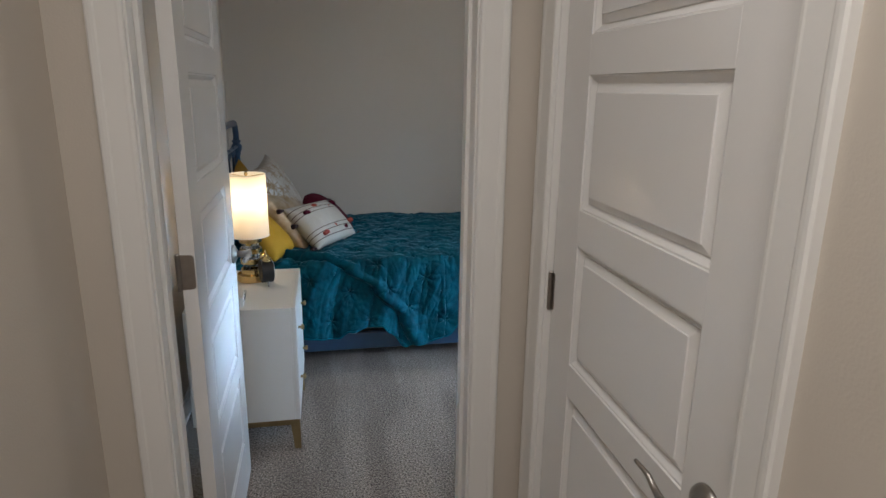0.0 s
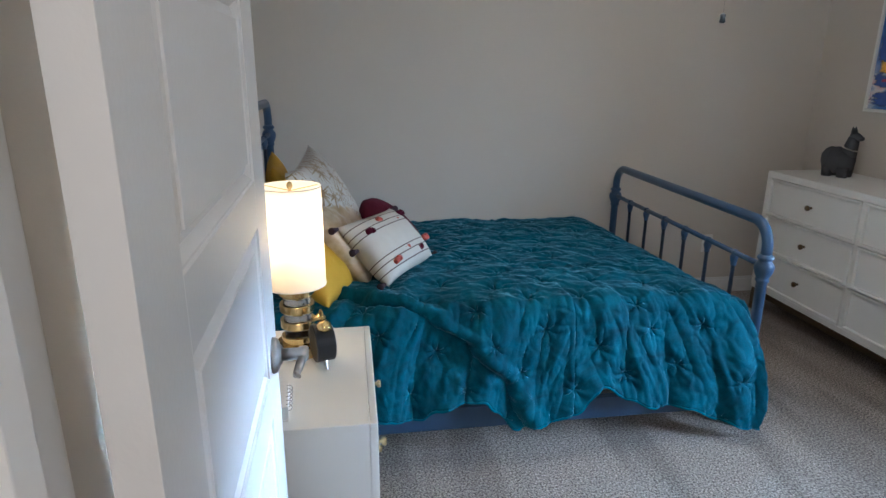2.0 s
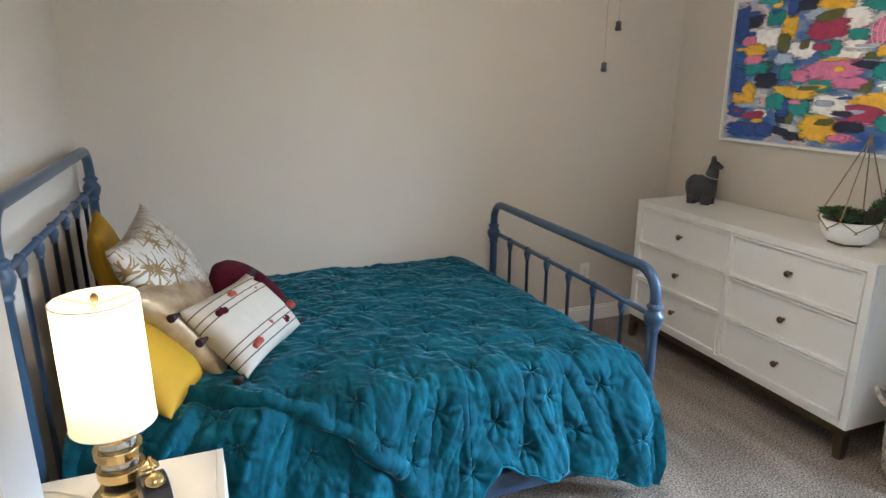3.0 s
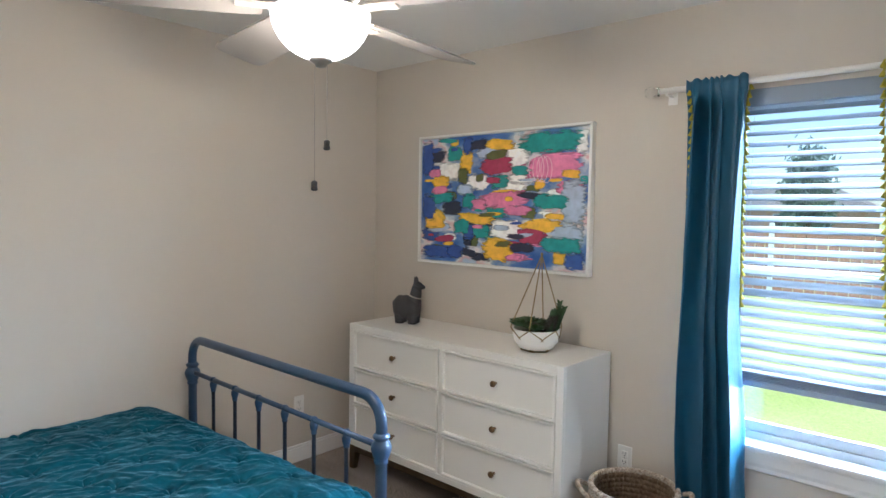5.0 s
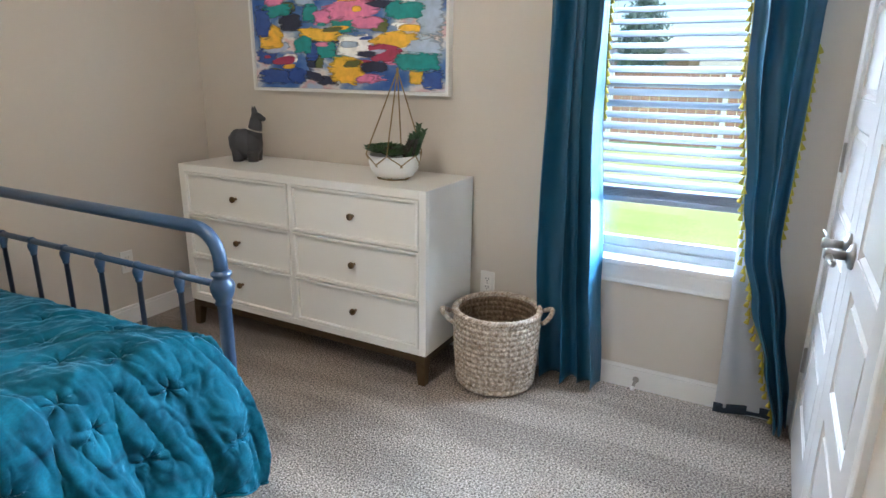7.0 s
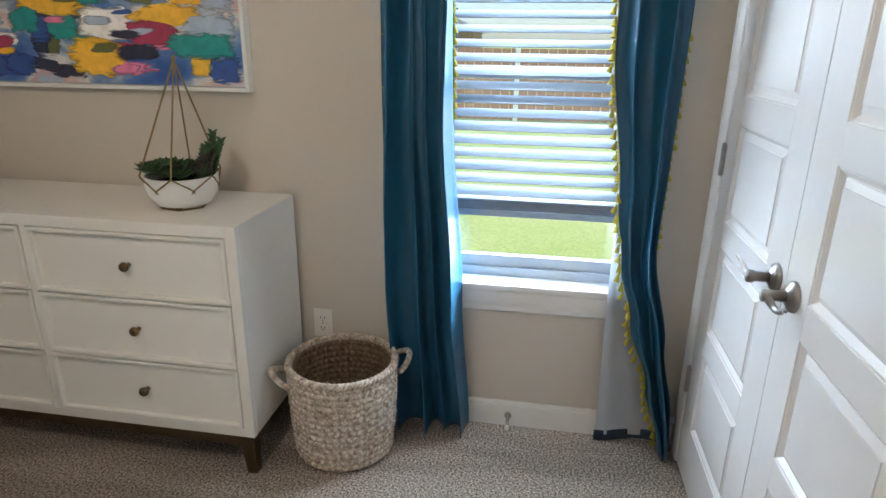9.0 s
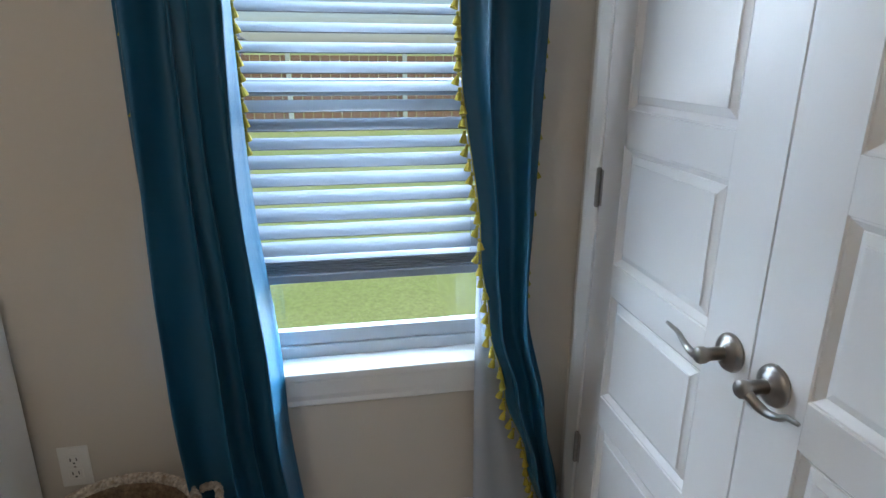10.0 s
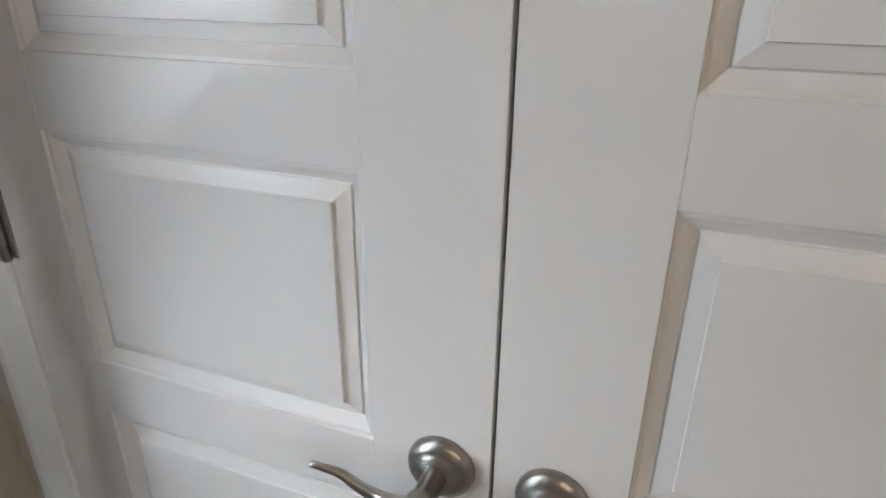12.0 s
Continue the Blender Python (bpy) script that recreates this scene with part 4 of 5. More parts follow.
for k, (x, y) in enumerate(((-0.17, 0.062), (-0.05, 0.090), (0.07, 0.062), (0.18, 0.090), (-0.15, -0.09), (-0.03, -0.062), (0.09, -0.09), (0.2, -0.062))):
    bm = bmesh.new()
    for q in range(5):
        bmesh.ops.create_icosphere(bm, subdivisions=1, radius=0.0135, matrix=pose(x + 0.009 * (q - 2), y + random.uniform(-0.006, 0.006), 0.072 - 0.12 * abs(y) - 0.09 * x * x / 0.25 * 0.25 + random.uniform(-0.002, 0.004)))
    part("pompom", bm, ORANGE if k % 3 else BURGUNDY, striped, "rust red wool pompom", True)
for x, y in ((-0.25, 0.145), (-0.25, -0.14), (0.25, 0.145), (0.25, -0.14), (-0.24, 0.03), (0.235, -0.02), (-0.13, -0.15)):
    bm = lathe(bmesh.new(), [(0.002, 0.0), (0.007, 0.004), (0.007, 0.010), (0.005, 0.013), (0.010, 0.022), (0.015, 0.050), (0.013, 0.052)], pose(x, y, 0.0) @ pose(0, 0, 0, -90 if abs(y) > 0.1 and abs(x) < 0.2 and y > 0 else (90 if abs(x) < 0.2 else 0), (90 if x > 0 else -90) if abs(x) > 0.2 else 0, 0), 10)
    part("tassel", bm, PLUM, striped, "dark plum thread tassel", True)

# ---- nightstand ----
NX0, NX1, NY0, NY1, NZ = -0.28, 0.148, 2.812, 3.375, 0.638
stand = thing("nightstand", pose(0, 0, 0), "white lacquered two-drawer nightstand on brass legs", "nightstand")
part("body", boxes((NX0, NX1 - 0.018, NY0, NY1, 0.140, NZ), bevel=0.002), LACQUER, stand)
part("rim", boxes((NX1 - 0.0175, NX1, NY0, NY0 + 0.02, 0.140, NZ), (NX1 - 0.0175, NX1, NY1 - 0.02, NY1, 0.140, NZ), (NX1 - 0.0175, NX1, NY0 + 0.02, NY1 - 0.02, NZ - 0.02, NZ), (NX1 - 0.0175, NX1, NY0 + 0.02, NY1 - 0.02, 0.140, 0.160), bevel=0.001), LACQUER, stand)
for z0, z1 in ((0.163, 0.385), (0.391, 0.615)):
    d = part("drawer", boxes((NX1 - 0.017, NX1 + 0.002, NY0 + 0.024, NY1 - 0.024, z0, z1), bevel=0.002), LACQUER, stand)
    for y in (NY0 + 0.13, NY1 - 0.13):
        part("knob", lathe(bmesh.new(), [(0.006, 0.0), (0.005, 0.010), (0.011, 0.014), (0.012, 0.020), (0.009, 0.024)], pose(NX1 + 0.002, y, (z0 + z1) / 2, 0, 90, 0), 16), BRASS, d, "brass knob", True)
part("base_frame", boxes((NX0 + 0.01, NX1 - 0.004, NY0 + 0.006, NY0 + 0.026, 0.114, 0.1395), (NX0 + 0.01, NX1 - 0.004, NY1 - 0.026, NY1 - 0.006, 0.114, 0.1395), (NX1 - 0.024, NX1 - 0.004, NY0 + 0.026, NY1 - 0.026, 0.114, 0.1395)), BRASS, stand, "aged brass base frame")


def leg(parent, x, y, h, mat, sx, sy, w=0.038, foot=0.026):
    bm = bmesh.new()
    a = [bm.verts.new((x + sx * p, y + sy * q, h)) for p, q in ((0, 0), (w, 0), (w, w), (0, w))]
    b = [bm.verts.new((x + sx * p, y + sy * q, 0)) for p, q in ((0, 0), (foot, 0), (foot, foot), (0, foot))]
    for k in range(4):
        bm.faces.new((a[k], a[(k + 1) % 4], b[(k + 1) % 4], b[k]))
    bm.faces.new(a)
    bm.faces.new(b)
    bmesh.ops.recalc_face_normals(bm, faces=bm.faces[:])
    return part("leg", bm, mat, parent)


for x, sx in ((NX0 + 0.012, 1), (NX1 - 0.003, -1)):
    for y, sy in ((NY0 + 0.005, 1), (NY1 - 0.005, -1)):
        leg(stand, x, y, 0.114, BRASS, sx, sy)

# ---- table lamp, clock, tray on the nightstand ----
LX, LY = -0.057, 3.225
lampthing = thing("table_lamp", pose(LX, LY, NZ), "lit table lamp with white drum shade and brass crystal base", "lamp")
part("base", lathe(bmesh.new(), [(0.067, 0.0), (0.067, 0.029), (0.065, 0.031), (0.048, 0.032), (0.048, 0.054)], None, 40), SHINY_BRASS, lampthing, "polished brass base")
z = 0.054
for k in range(3):
    part("crystal_block", lathe(bmesh.new(), [(0.037, z), (0.039, z + 0.002), (0.039, z + 0.024), (0.037, z + 0.026)], None, 32), CRYSTAL, lampthing, "clear crystal block")
    part("brass_ring", lathe(bmesh.new(), [(0.048, z + 0.0262), (0.049, z + 0.028), (0.049, z + 0.046), (0.048, z + 0.048)], None, 36), SHINY_BRASS, lampthing, "polished brass ring")
    z += 0.0482
part("stem", lathe(bmesh.new(), [(0.010, z), (0.010, z + 0.03), (0.016, z + 0.034), (0.016, z + 0.075), (0.008, z + 0.08)], None, 16), SHINY_BRASS, lampthing)
shade_z0, shade_z1, shade_r = 0.206, 0.482, 0.0845
bm = lathe(bmesh.new(), [(shade_r, shade_z0), (shade_r * 0.975, shade_z1)], None, 48, cap=False)
shade = part("shade", bm, SHADE, lampthing, "glowing white linen drum shade", True)
for rr, zz in ((shade_r, shade_z0), (shade_r * 0.975, shade_z1)):
    part("shade_ring", tube(bmesh.new(), [(rr * math.cos(k * math.pi / 24), rr * math.sin(k * math.pi / 24), zz) for k in range(48)], 0.0016, 6, True), LACQUER, shade, smooth=True)
bm = bmesh.new()
for k in range(3):
    a = 2 * math.pi * k / 3 + 0.5
    tube(bm, [(0, 0, shade_z1 - 0.012), (shade_r * 0.97 * math.cos(a), shade_r * 0.97 * math.sin(a), shade_z1 - 0.004)], 0.0013, 6)
tube(bm, [(0, 0, z + 0.08), (0, 0, shade_z1 - 0.005)], 0.002, 6)
part("spider", bm, SHINY_BRASS, lampthing)
part("finial", lathe(bmesh.new(), [(0.003, shade_z1 - 0.010), (0.007, shade_z1 - 0.004), (0.0085, shade_z1 + 0.003), (0.006, shade_z1 + 0.010), (0.002, shade_z1 + 0.013)], None, 14), BRASS, lampthing, "small brass finial", True)
cordpts = [(-0.05, 0.02, 0.004), (-0.10, 0.06, 0.004), (-0.16, 0.10, 0.004), (-0.225, 0.12, 0.003)]
part("cord", tube(bmesh.new(), cordpts, 0.0025, 6), LACQUER, lampthing, smooth=True)

clock = thing("alarm_clock", pose(0.014, 3.130, NZ, 0, 0, 16) @ Matrix.Scale(1.2, 4), "small black twin-bell alarm clock with brass bells on the nightstand", "clock")
part("case", lathe(bmesh.new(), [(0.040, -0.022), (0.043, -0.020), (0.043, 0.020), (0.040, 0.022)], pose(0, 0, 0.055, 0, 90, 0), 32), BLACK, clock)
part("dial", lathe(bmesh.new(), [(0.037, 0.0222), (0.037, 0.0238)], pose(0, 0, 0.055, 0, 90, 0), 32), CERAMIC, clock, "pale clock dial")
bm = bmesh.new()
box(bm, 0.0242, 0.0252, -0.001, 0.001, 0.055, 0.080)
box(bm, 0.0242, 0.0252, -0.016, 0.0, 0.054, 0.056)
part("clock_hand", bm, BLACK, clock)
for y in (-0.022, 0.022):
    part("bell", lathe(bmesh.new(), [(0.017, 0.0), (0.016, 0.007), (0.010, 0.013), (0.003, 0.016)], pose(0, y, 0.100, -18 if y > 0 else 18, 0, 0), 18), SHINY_BRASS, clock, "brass bell", True)
    part("foot", tube(bmesh.new(), [(0, y, 0.022), (0, y * 1.35, 0.0)], [0.004, 0.0025], 8), NICKEL, clock)
part("handle", tube(bmesh.new(), [(0, -0.018, 0.105), (0, -0.012, 0.128), (0, 0.0, 0.134), (0, 0.012, 0.128), (0, 0.018, 0.105)], 0.0022, 8), SHINY_BRASS, clock, smooth=True)

book = thing("notebook", pose(-0.100, 2.845, NZ, 0, 0, 4), "white spiral-bound notebook standing beside the open door", "notebook")
part("cover", boxes((-0.10, 0.045, 0.0, 0.115, 0.0, 0.004), (-0.10, 0.045, 0.0, 0.115, 0.0045, 0.038), bevel=0.001), LACQUER, book)
for k in range(6):
    part("ring", tube(bmesh.new(), [(0.045 + 0.009 * math.cos(a), 0.012 + 0.018 * k, 0.030 + 0.009 * math.sin(a)) for a in [q * math.pi / 5 for q in range(10)]], 0.0010, 5, True), NICKEL, book, smooth=True)

# ---- dresser ----
DX0, DX1, DY0, DY1, DZ, DB = 2.535, 2.968, 3.399, 4.825, 0.860, 0.142
dresser = thing("dresser", pose(0, 0, 0), "white lacquered six-drawer dresser on a dark brass base", "dresser")
part("body", boxes((DX0 + 0.022, DX1, DY0, DY1, DB, DZ), bevel=0.002), LACQUER, dresser)
MID = (DY0 + DY1) / 2
bm = boxes((DX0, DX0 + 0.0215, DY0, DY0 + 0.034, DB, DZ), (DX0, DX0 + 0.0215, DY1 - 0.034, DY1, DB, DZ),
           (DX0, DX0 + 0.0215, DY0 + 0.034, DY1 - 0.034, DZ - 0.036, DZ), (DX0, DX0 + 0.0215, DY0 + 0.034, DY1 - 0.034, DB, DB + 0.030),
           (DX0 + 0.003, DX0 + 0.0215, MID - 0.010, MID + 0.010, DB + 0.030, DZ - 0.036), bevel=0.0015)
part("face_frame", bm, LACQUER, dresser)


def ring_frame(x0, x1, y0, y1, z0, z1, w):
    """A raised border with an eased inner edge, one closed piece; x0 is its front."""
    bm = bmesh.new()
    loops = []
    for x, e in ((x1, 0.0), (x0 + 0.002, 0.0), (x0, 0.002), (x0, w - 0.004), (x0 + 0.003, w), (x1, w)):
        loops.append([bm.verts.new((x, y, z)) for y, z in ((y0 + e, z0 + e), (y1 - e, z0 + e), (y1 - e, z1 - e), (y0 + e, z1 - e))])
    for p, q in zip(loops, loops[1:] + loops[:1]):
        for k in range(4):
            bm.faces.new((p[k], p[(k + 1) % 4], q[(k + 1) % 4], q[k]))
    bmesh.ops.recalc_face_normals(bm, faces=bm.faces[:])
    return bm


row_h = (DZ - 0.036 - DB - 0.030) / 3
for y0, y1 in ((DY0 + 0.036, MID - 0.012), (MID + 0.012, DY1 - 0.036)):
    for k in range(3):
        z0 = DB + 0.030 + row_h * k + 0.003
        z1 = z0 + row_h - 0.006
        dr = part("drawer", boxes((DX0 + 0.012, DX0 + 0.0213, y0, y1, z0, z1), bevel=0.001), LACQUER, dresser)
        part("moulding", ring_frame(DX0 - 0.005, DX0 + 0.0118, y0, y1, z0, z1, 0.013), LACQUER, dr)
        part("knob", lathe(bmesh.new(), [(0.0075, 0.0), (0.006, 0.010), (0.006, 0.014), (0.0135, 0.018), (0.0155, 0.024), (0.014, 0.030), (0.009, 0.033)], pose(DX0 + 0.012, (y0 + y1) / 2, (z0 + z1) / 2, 0, -90, 0), 20), KNOB, dr, "antique brass knob", True)
part("base_frame", boxes((DX0 + 0.004, DX0 + 0.026, DY0 + 0.006, DY1 - 0.006, DB - 0.036, DB - 0.0005), (DX1 - 0.03, DX1 - 0.006, DY0 + 0.006, DY1 - 0.006, DB - 0.036, DB - 0.0005),
                         (DX0 + 0.026, DX1 - 0.03, DY0 + 0.006, DY0 + 0.028, DB - 0.036, DB - 0.0005), (DX0 + 0.026, DX1 - 0.03, DY1 - 0.028, DY1 - 0.006, DB - 0.036, DB - 0.0005), bevel=0.001), BRONZE, dresser, "dark brass base frame")
for x, sx in ((DX0 + 0.003, 1), (DX1 - 0.005, -1)):
    for y, sy in ((DY0 + 0.005, 1), (DY1 - 0.005, -1)):
        leg(dresser, x, y, DB - 0.036, BRONZE, sx, sy, 0.046, 0.032)

# ---- llama figure ----


def llama():
    """One plain mesh: plump body, four legs, neck, head and two ears, and a pale bead collar."""
    bm = bmesh.new()

    def blob(c, r, m=None):
        g = bmesh.ops.create_icosphere(bm, subdivisions=3, radius=1.0)["verts"]
        for v in g:
            p = Vector((v.co.x * r[0], v.co.y * r[1], v.co.z * r[2]))
            v.co = (m @ p if m else p) + Vector(c)

    blob((0, 0.014, 0.094), (0.068, 0.084, 0.080))
    blob((0, -0.026, 0.096), (0.062, 0.054, 0.076))
    blob((0, 0.054, 0.098), (0.062, 0.048, 0.074))
    for x in (-0.028, 0.028):
        for y in (-0.036, 0.050):
            tube(bm, [(x, y, 0.0), (x, y, 0.02), (x, y * 0.95, 0.06)], [0.027, 0.029, 0.034], 16)
    tube(bm, [(0, -0.034, 0.130), (0, -0.044, 0.165), (0, -0.050, 0.200), (0, -0.053, 0.232)], [0.048, 0.039, 0.034, 0.028], 18)
    blob((0, -0.062, 0.236), (0.025, 0.034, 0.025), pose(0, 0, 0, 14, 0, 0).to_3x3())
    blob((0, -0.090, 0.228), (0.014, 0.019, 0.0145))
    for x in (-0.013, 0.013):
        tube(bm, [(x, -0.050, 0.250), (x * 1.15, -0.047, 0.272), (x * 1.25, -0.045, 0.294)], [0.0110, 0.0095, 0.0015], 10)
    blob((0, 0.096, 0.118), (0.014, 0.012, 0.018))
    for k in range(22):
        a = 2 * math.pi * k / 22
        g = bmesh.ops.create_icosphere(bm, subdivisions=1, radius=0.0050, matrix=pose(0.040 * math.cos(a), -0.045 + 0.040 * math.sin(a), 0.168 + 0.012 * math.sin(a)))["verts"]
        for f in {f for v in g for f in v.link_faces}:
            f.material_index = 1
    return bm


fig = part("llama_figurine", llama(), [CHARCOAL, CREAM], smooth=True)
fig.matrix_basis = pose(2.792, 4.600, DZ, 0, 0, 24) @ Matrix.Scale(0.94, 4)
tagged(fig, "dark charcoal ceramic llama with a pale bead collar on the dresser", "figurine")

# ---- planter ----
PX, PY = 2.733, 3.672
planter = thing("planter", pose(PX, PY, DZ, 0, 0, 18), "white bowl of succulents in a brass wire teardrop stand", "planter")
bm = bmesh.new()
low = [(0.072 * math.cos(2 * math.pi * k / 6), 0.072 * math.sin(2 * math.pi * k / 6), 0.003) for k in range(6)]
mid = [(0.126 * math.cos(2 * math.pi * (k + 0.0) / 6), 0.126 * math.sin(2 * math.pi * k / 6), 0.112) for k in range(6)]
vee = [(0.112 * math.cos(2 * math.pi * (k + 0.5) / 6), 0.112 * math.sin(2 * math.pi * (k + 0.5) / 6), 0.070) for k in range(6)]
apex = (-0.01, -0.02, 0.458)
for k in range(6):
    tube(bm, [low[k], low[(k + 1) % 6]], 0.0028, 6)
    tube(bm, [mid[k], vee[k]], 0.0028, 6)
    tube(bm, [vee[k], mid[(k + 1) % 6]], 0.0028, 6)
    tube(bm, [vee[k], low[k]], 0.0028, 6)
    tube(bm, [vee[k], low[(k + 1) % 6]], 0.0028, 6)
for k in (0, 2, 3, 5):
    tube(bm, [mid[k], apex], 0.0028, 6)
lathe(bm, [(0.003, 0.452), (0.006, 0.458), (0.006, 0.466), (0.003, 0.470)], pose(-0.01, -0.02, 0), 10)
part("wire_stand", bm, WIRE, planter, "brass wire stand")
part("bowl", lathe(bmesh.new(), [(0.055, 0.006), (0.082, 0.014), (0.104, 0.044), (0.112, 0.078), (0.111, 0.106), (0.107, 0.106), (0.104, 0.080)], None, 36), CERAMIC, planter, "white ceramic bowl", True)
part("soil", lathe(bmesh.new(), [(0.101, 0.080), (0.05, 0.088), (0.002, 0.090)], None, 24), SOIL, planter)


def rosette(c, size, rings, mat, tilt, rise):
    bm = bmesh.new()
    for ring in range(rings):
        count = 5 + 2 * ring
        for k in range(count):
            a = 2 * math.pi * k / count + ring * 0.7 + random.uniform(-0.1, 0.1)
            L = size * (0.45 + 0.55 * (ring + 1) / rings) * random.uniform(0.85, 1.1)
            el = radians(78 - 55 * (ring + 1) / rings) + random.uniform(-0.12, 0.12) + rise
            d = Vector((math.cos(a) * math.cos(el), math.sin(a) * math.cos(el), math.sin(el)))
            s = Vector((-math.sin(a), math.cos(a), 0))
            w = L * 0.23
            up = d.cross(s)
            base, tip = Vector(c), Vector(c) + d * L
            q = base + d * L * 0.6
            v = [bm.verts.new(p) for p in (base - s * w * 0.4, base + s * w * 0.4, q + s * w, q - s * w, tip, q + up * w * 0.45, base + up * w * 0.3, q - up * w * 0.3)]
            for f in ((0, 3, 5, 6), (6, 5, 2, 1), (3, 4, 5), (5, 4, 2), (0, 1, 2, 7), (0, 7, 3), (7, 4, 3), (7, 2, 4)):
                bm.faces.new([v[i] for i in f])
    return part("succulent", bm, mat, planter)


random.seed(5)
for x, y, s, mat in ((-0.05, 0.055, 0.06, LEAF), (0.0, 0.02, 0.06, LEAF), (0.05, 0.06, 0.05, LEAF), (-0.065, -0.01, 0.055, LEAF), (0.055, -0.015, 0.055, LEAF), (-0.01, 0.075, 0.05, LEAF), (0.0, -0.04, 0.055, DARK_LEAF), (-0.045, 0.02, 0.05, DARK_LEAF)):
    rosette((x * 1.05, y * 1.05, 0.104 + 0.012 * (y > 0)), s * 1.2, 5, mat, 0, 0)
for x, y, h in ((0.02, -0.065, 0.125), (-0.035, -0.055, 0.10), (0.05, -0.05, 0.11), (0.0, -0.085, 0.145), (-0.02, -0.075, 0.10), (0.03, -0.09, 0.16), (-0.05, -0.07, 0.12)):
    bm = bmesh.new()
    lean = Vector((random.uniform(-0.25, 0.25), random.uniform(-0.35, 0.05), 1)).normalized()
    tube(bm, [Vector((x, y, 0.076)) + lean * h * k / 4 for k in range(5)], [0.004, 0.0038, 0.0035, 0.003, 0.002], 7)
    for k in range(46):
        a, t = k * 2.4, 0.15 + 0.85 * k / 46
        p = Vector((x, y, 0.076)) + lean * h * t
        d = Vector((math.cos(a), math.sin(a), 0.75)).normalized()
        tube(bm, [p, p + d * 0.011, p + d * 0.021], [0.0036, 0.0046, 0.0008], 5)
    part("succulent_stem", bm, LEAF if h > 0.105 else DARK_LEAF, planter)

# ---- basket ----
basket = thing("basket", pose(2.752, 3.166, 0), "round woven natural seagrass basket with two rope handles", "basket")
rows_n, H, around = 14, 0.325, 368


def weave(inner):
    grid = []
    per = 9
    for i in range(rows_n * per + 1):
        z = 0.006 + H * i / (rows_n * per)
        row_i, t = divmod(i, per)
        t /= per
        bulge = math.sin(math.pi * t)
        ring = []
        for k in range(around + 1):
            a = 2 * math.pi * k / around
            ph = a * 46 + (row_i % 2) * math.pi * 0.5 + (1 if row_i % 2 else -1) * (t - 0.5) * 2.6
            knot = 0.5 + 0.5 * math.sin(ph)
            r = 0.166 + 0.016 * math.sin(math.pi * min(1, (z / H) * 0.62)) + 0.003 * noise.noise((2 * math.cos(a), 2 * math.sin(a), z * 6))
            rib = 0.004 * math.exp(-((((a * 14 / (2 * math.pi)) % 1) - 0.5) / 0.07) ** 2)
            r += (-0.012 if inner else 0.0) + (-1 if inner else 1) * (0.0075 * bulge * (0.45 + 0.55 * knot) - rib)
            ring.append((r * math.cos(a), r * math.sin(a), z))
        grid.append(ring)
    return grid


sheet("wall", weave(False), ROPE, basket, label="braided seagrass wall")
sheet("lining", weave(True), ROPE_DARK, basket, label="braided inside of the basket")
part("base", lathe(bmesh.new(), [(0.002, 0.006), (0.166, 0.006), (0.166, 0.012), (0.002, 0.012)], None, 40), ROPE, basket)


def twist_rope(bm, line, r, strand, closed, turns):
    n = len(line)
    for s in range(3):
        pts = []
        for i, p in enumerate(line):
            p = Vector(p)
            d = (Vector(line[(i + 1) % n]) - Vector(line[i - 1])) if closed or 0 < i < n - 1 else Vector(line[min(i + 1, n - 1)]) - Vector(line[max(i - 1, 0)])
            d.normalize()
            e = d.cross(Vector((0, 0, 1)))
            e = e.normalized() if e.length > 0.05 else Vector((1, 0, 0))
            f = e.cross(d)
            a = 2 * math.pi * (turns * i / n + s / 3)
            pts.append(p + strand * (math.cos(a) * e + math.sin(a) * f))
        tube(bm, pts, r, 7, closed)


bm = bmesh.new()
twist_rope(bm, [(0.181 * math.cos(2 * math.pi * k / 200), 0.181 * math.sin(2 * math.pi * k / 200), H + 0.012) for k in range(200)], 0.0078, 0.0065, True, 24)
part("rim", bm, ROPE, basket, "twisted rope rim", True)
for a0 in (radians(118), radians(-62)):
    line = []
    for k in range(29):
        s = k / 28
        w = (s - 0.5) * 0.135
        out = 0.183 + 0.055 * math.sin(math.pi * s) ** 0.7
        c, sn = math.cos(a0), math.sin(a0)
        line.append((c * out - sn * w, sn * out + c * w, H - 0.028 + 0.035 * math.sin(math.pi * s)))
    bm = bmesh.new()
    twist_rope(bm, line, 0.0062, 0.0055, False, 6)
    part("handle", bm, ROPE, basket, "twisted rope handle", True)

# ---- painting ----
AY0, AY1, AZ0, AZ1 = 3.521, 4.680, 1.209, 1.962
art = thing("painting", pose(0, 0, 0), "large abstract painting of bright brush daubs in a white frame", "painting")
part("frame", boxes((XE - 0.042, XE - 0.001, AY0, AY1, AZ0, AZ0 + 0.014), (XE - 0.042, XE - 0.001, AY0, AY1, AZ1 - 0.014, AZ1),
                    (XE - 0.042, XE - 0.001, AY0, AY0 + 0.014, AZ0 + 0.014, AZ1 - 0.014), (XE - 0.042, XE - 0.001, AY1 - 0.014, AY1, AZ0 + 0.014, AZ1 - 0.014), bevel=0.0015), LACQUER, art, "thin white frame")


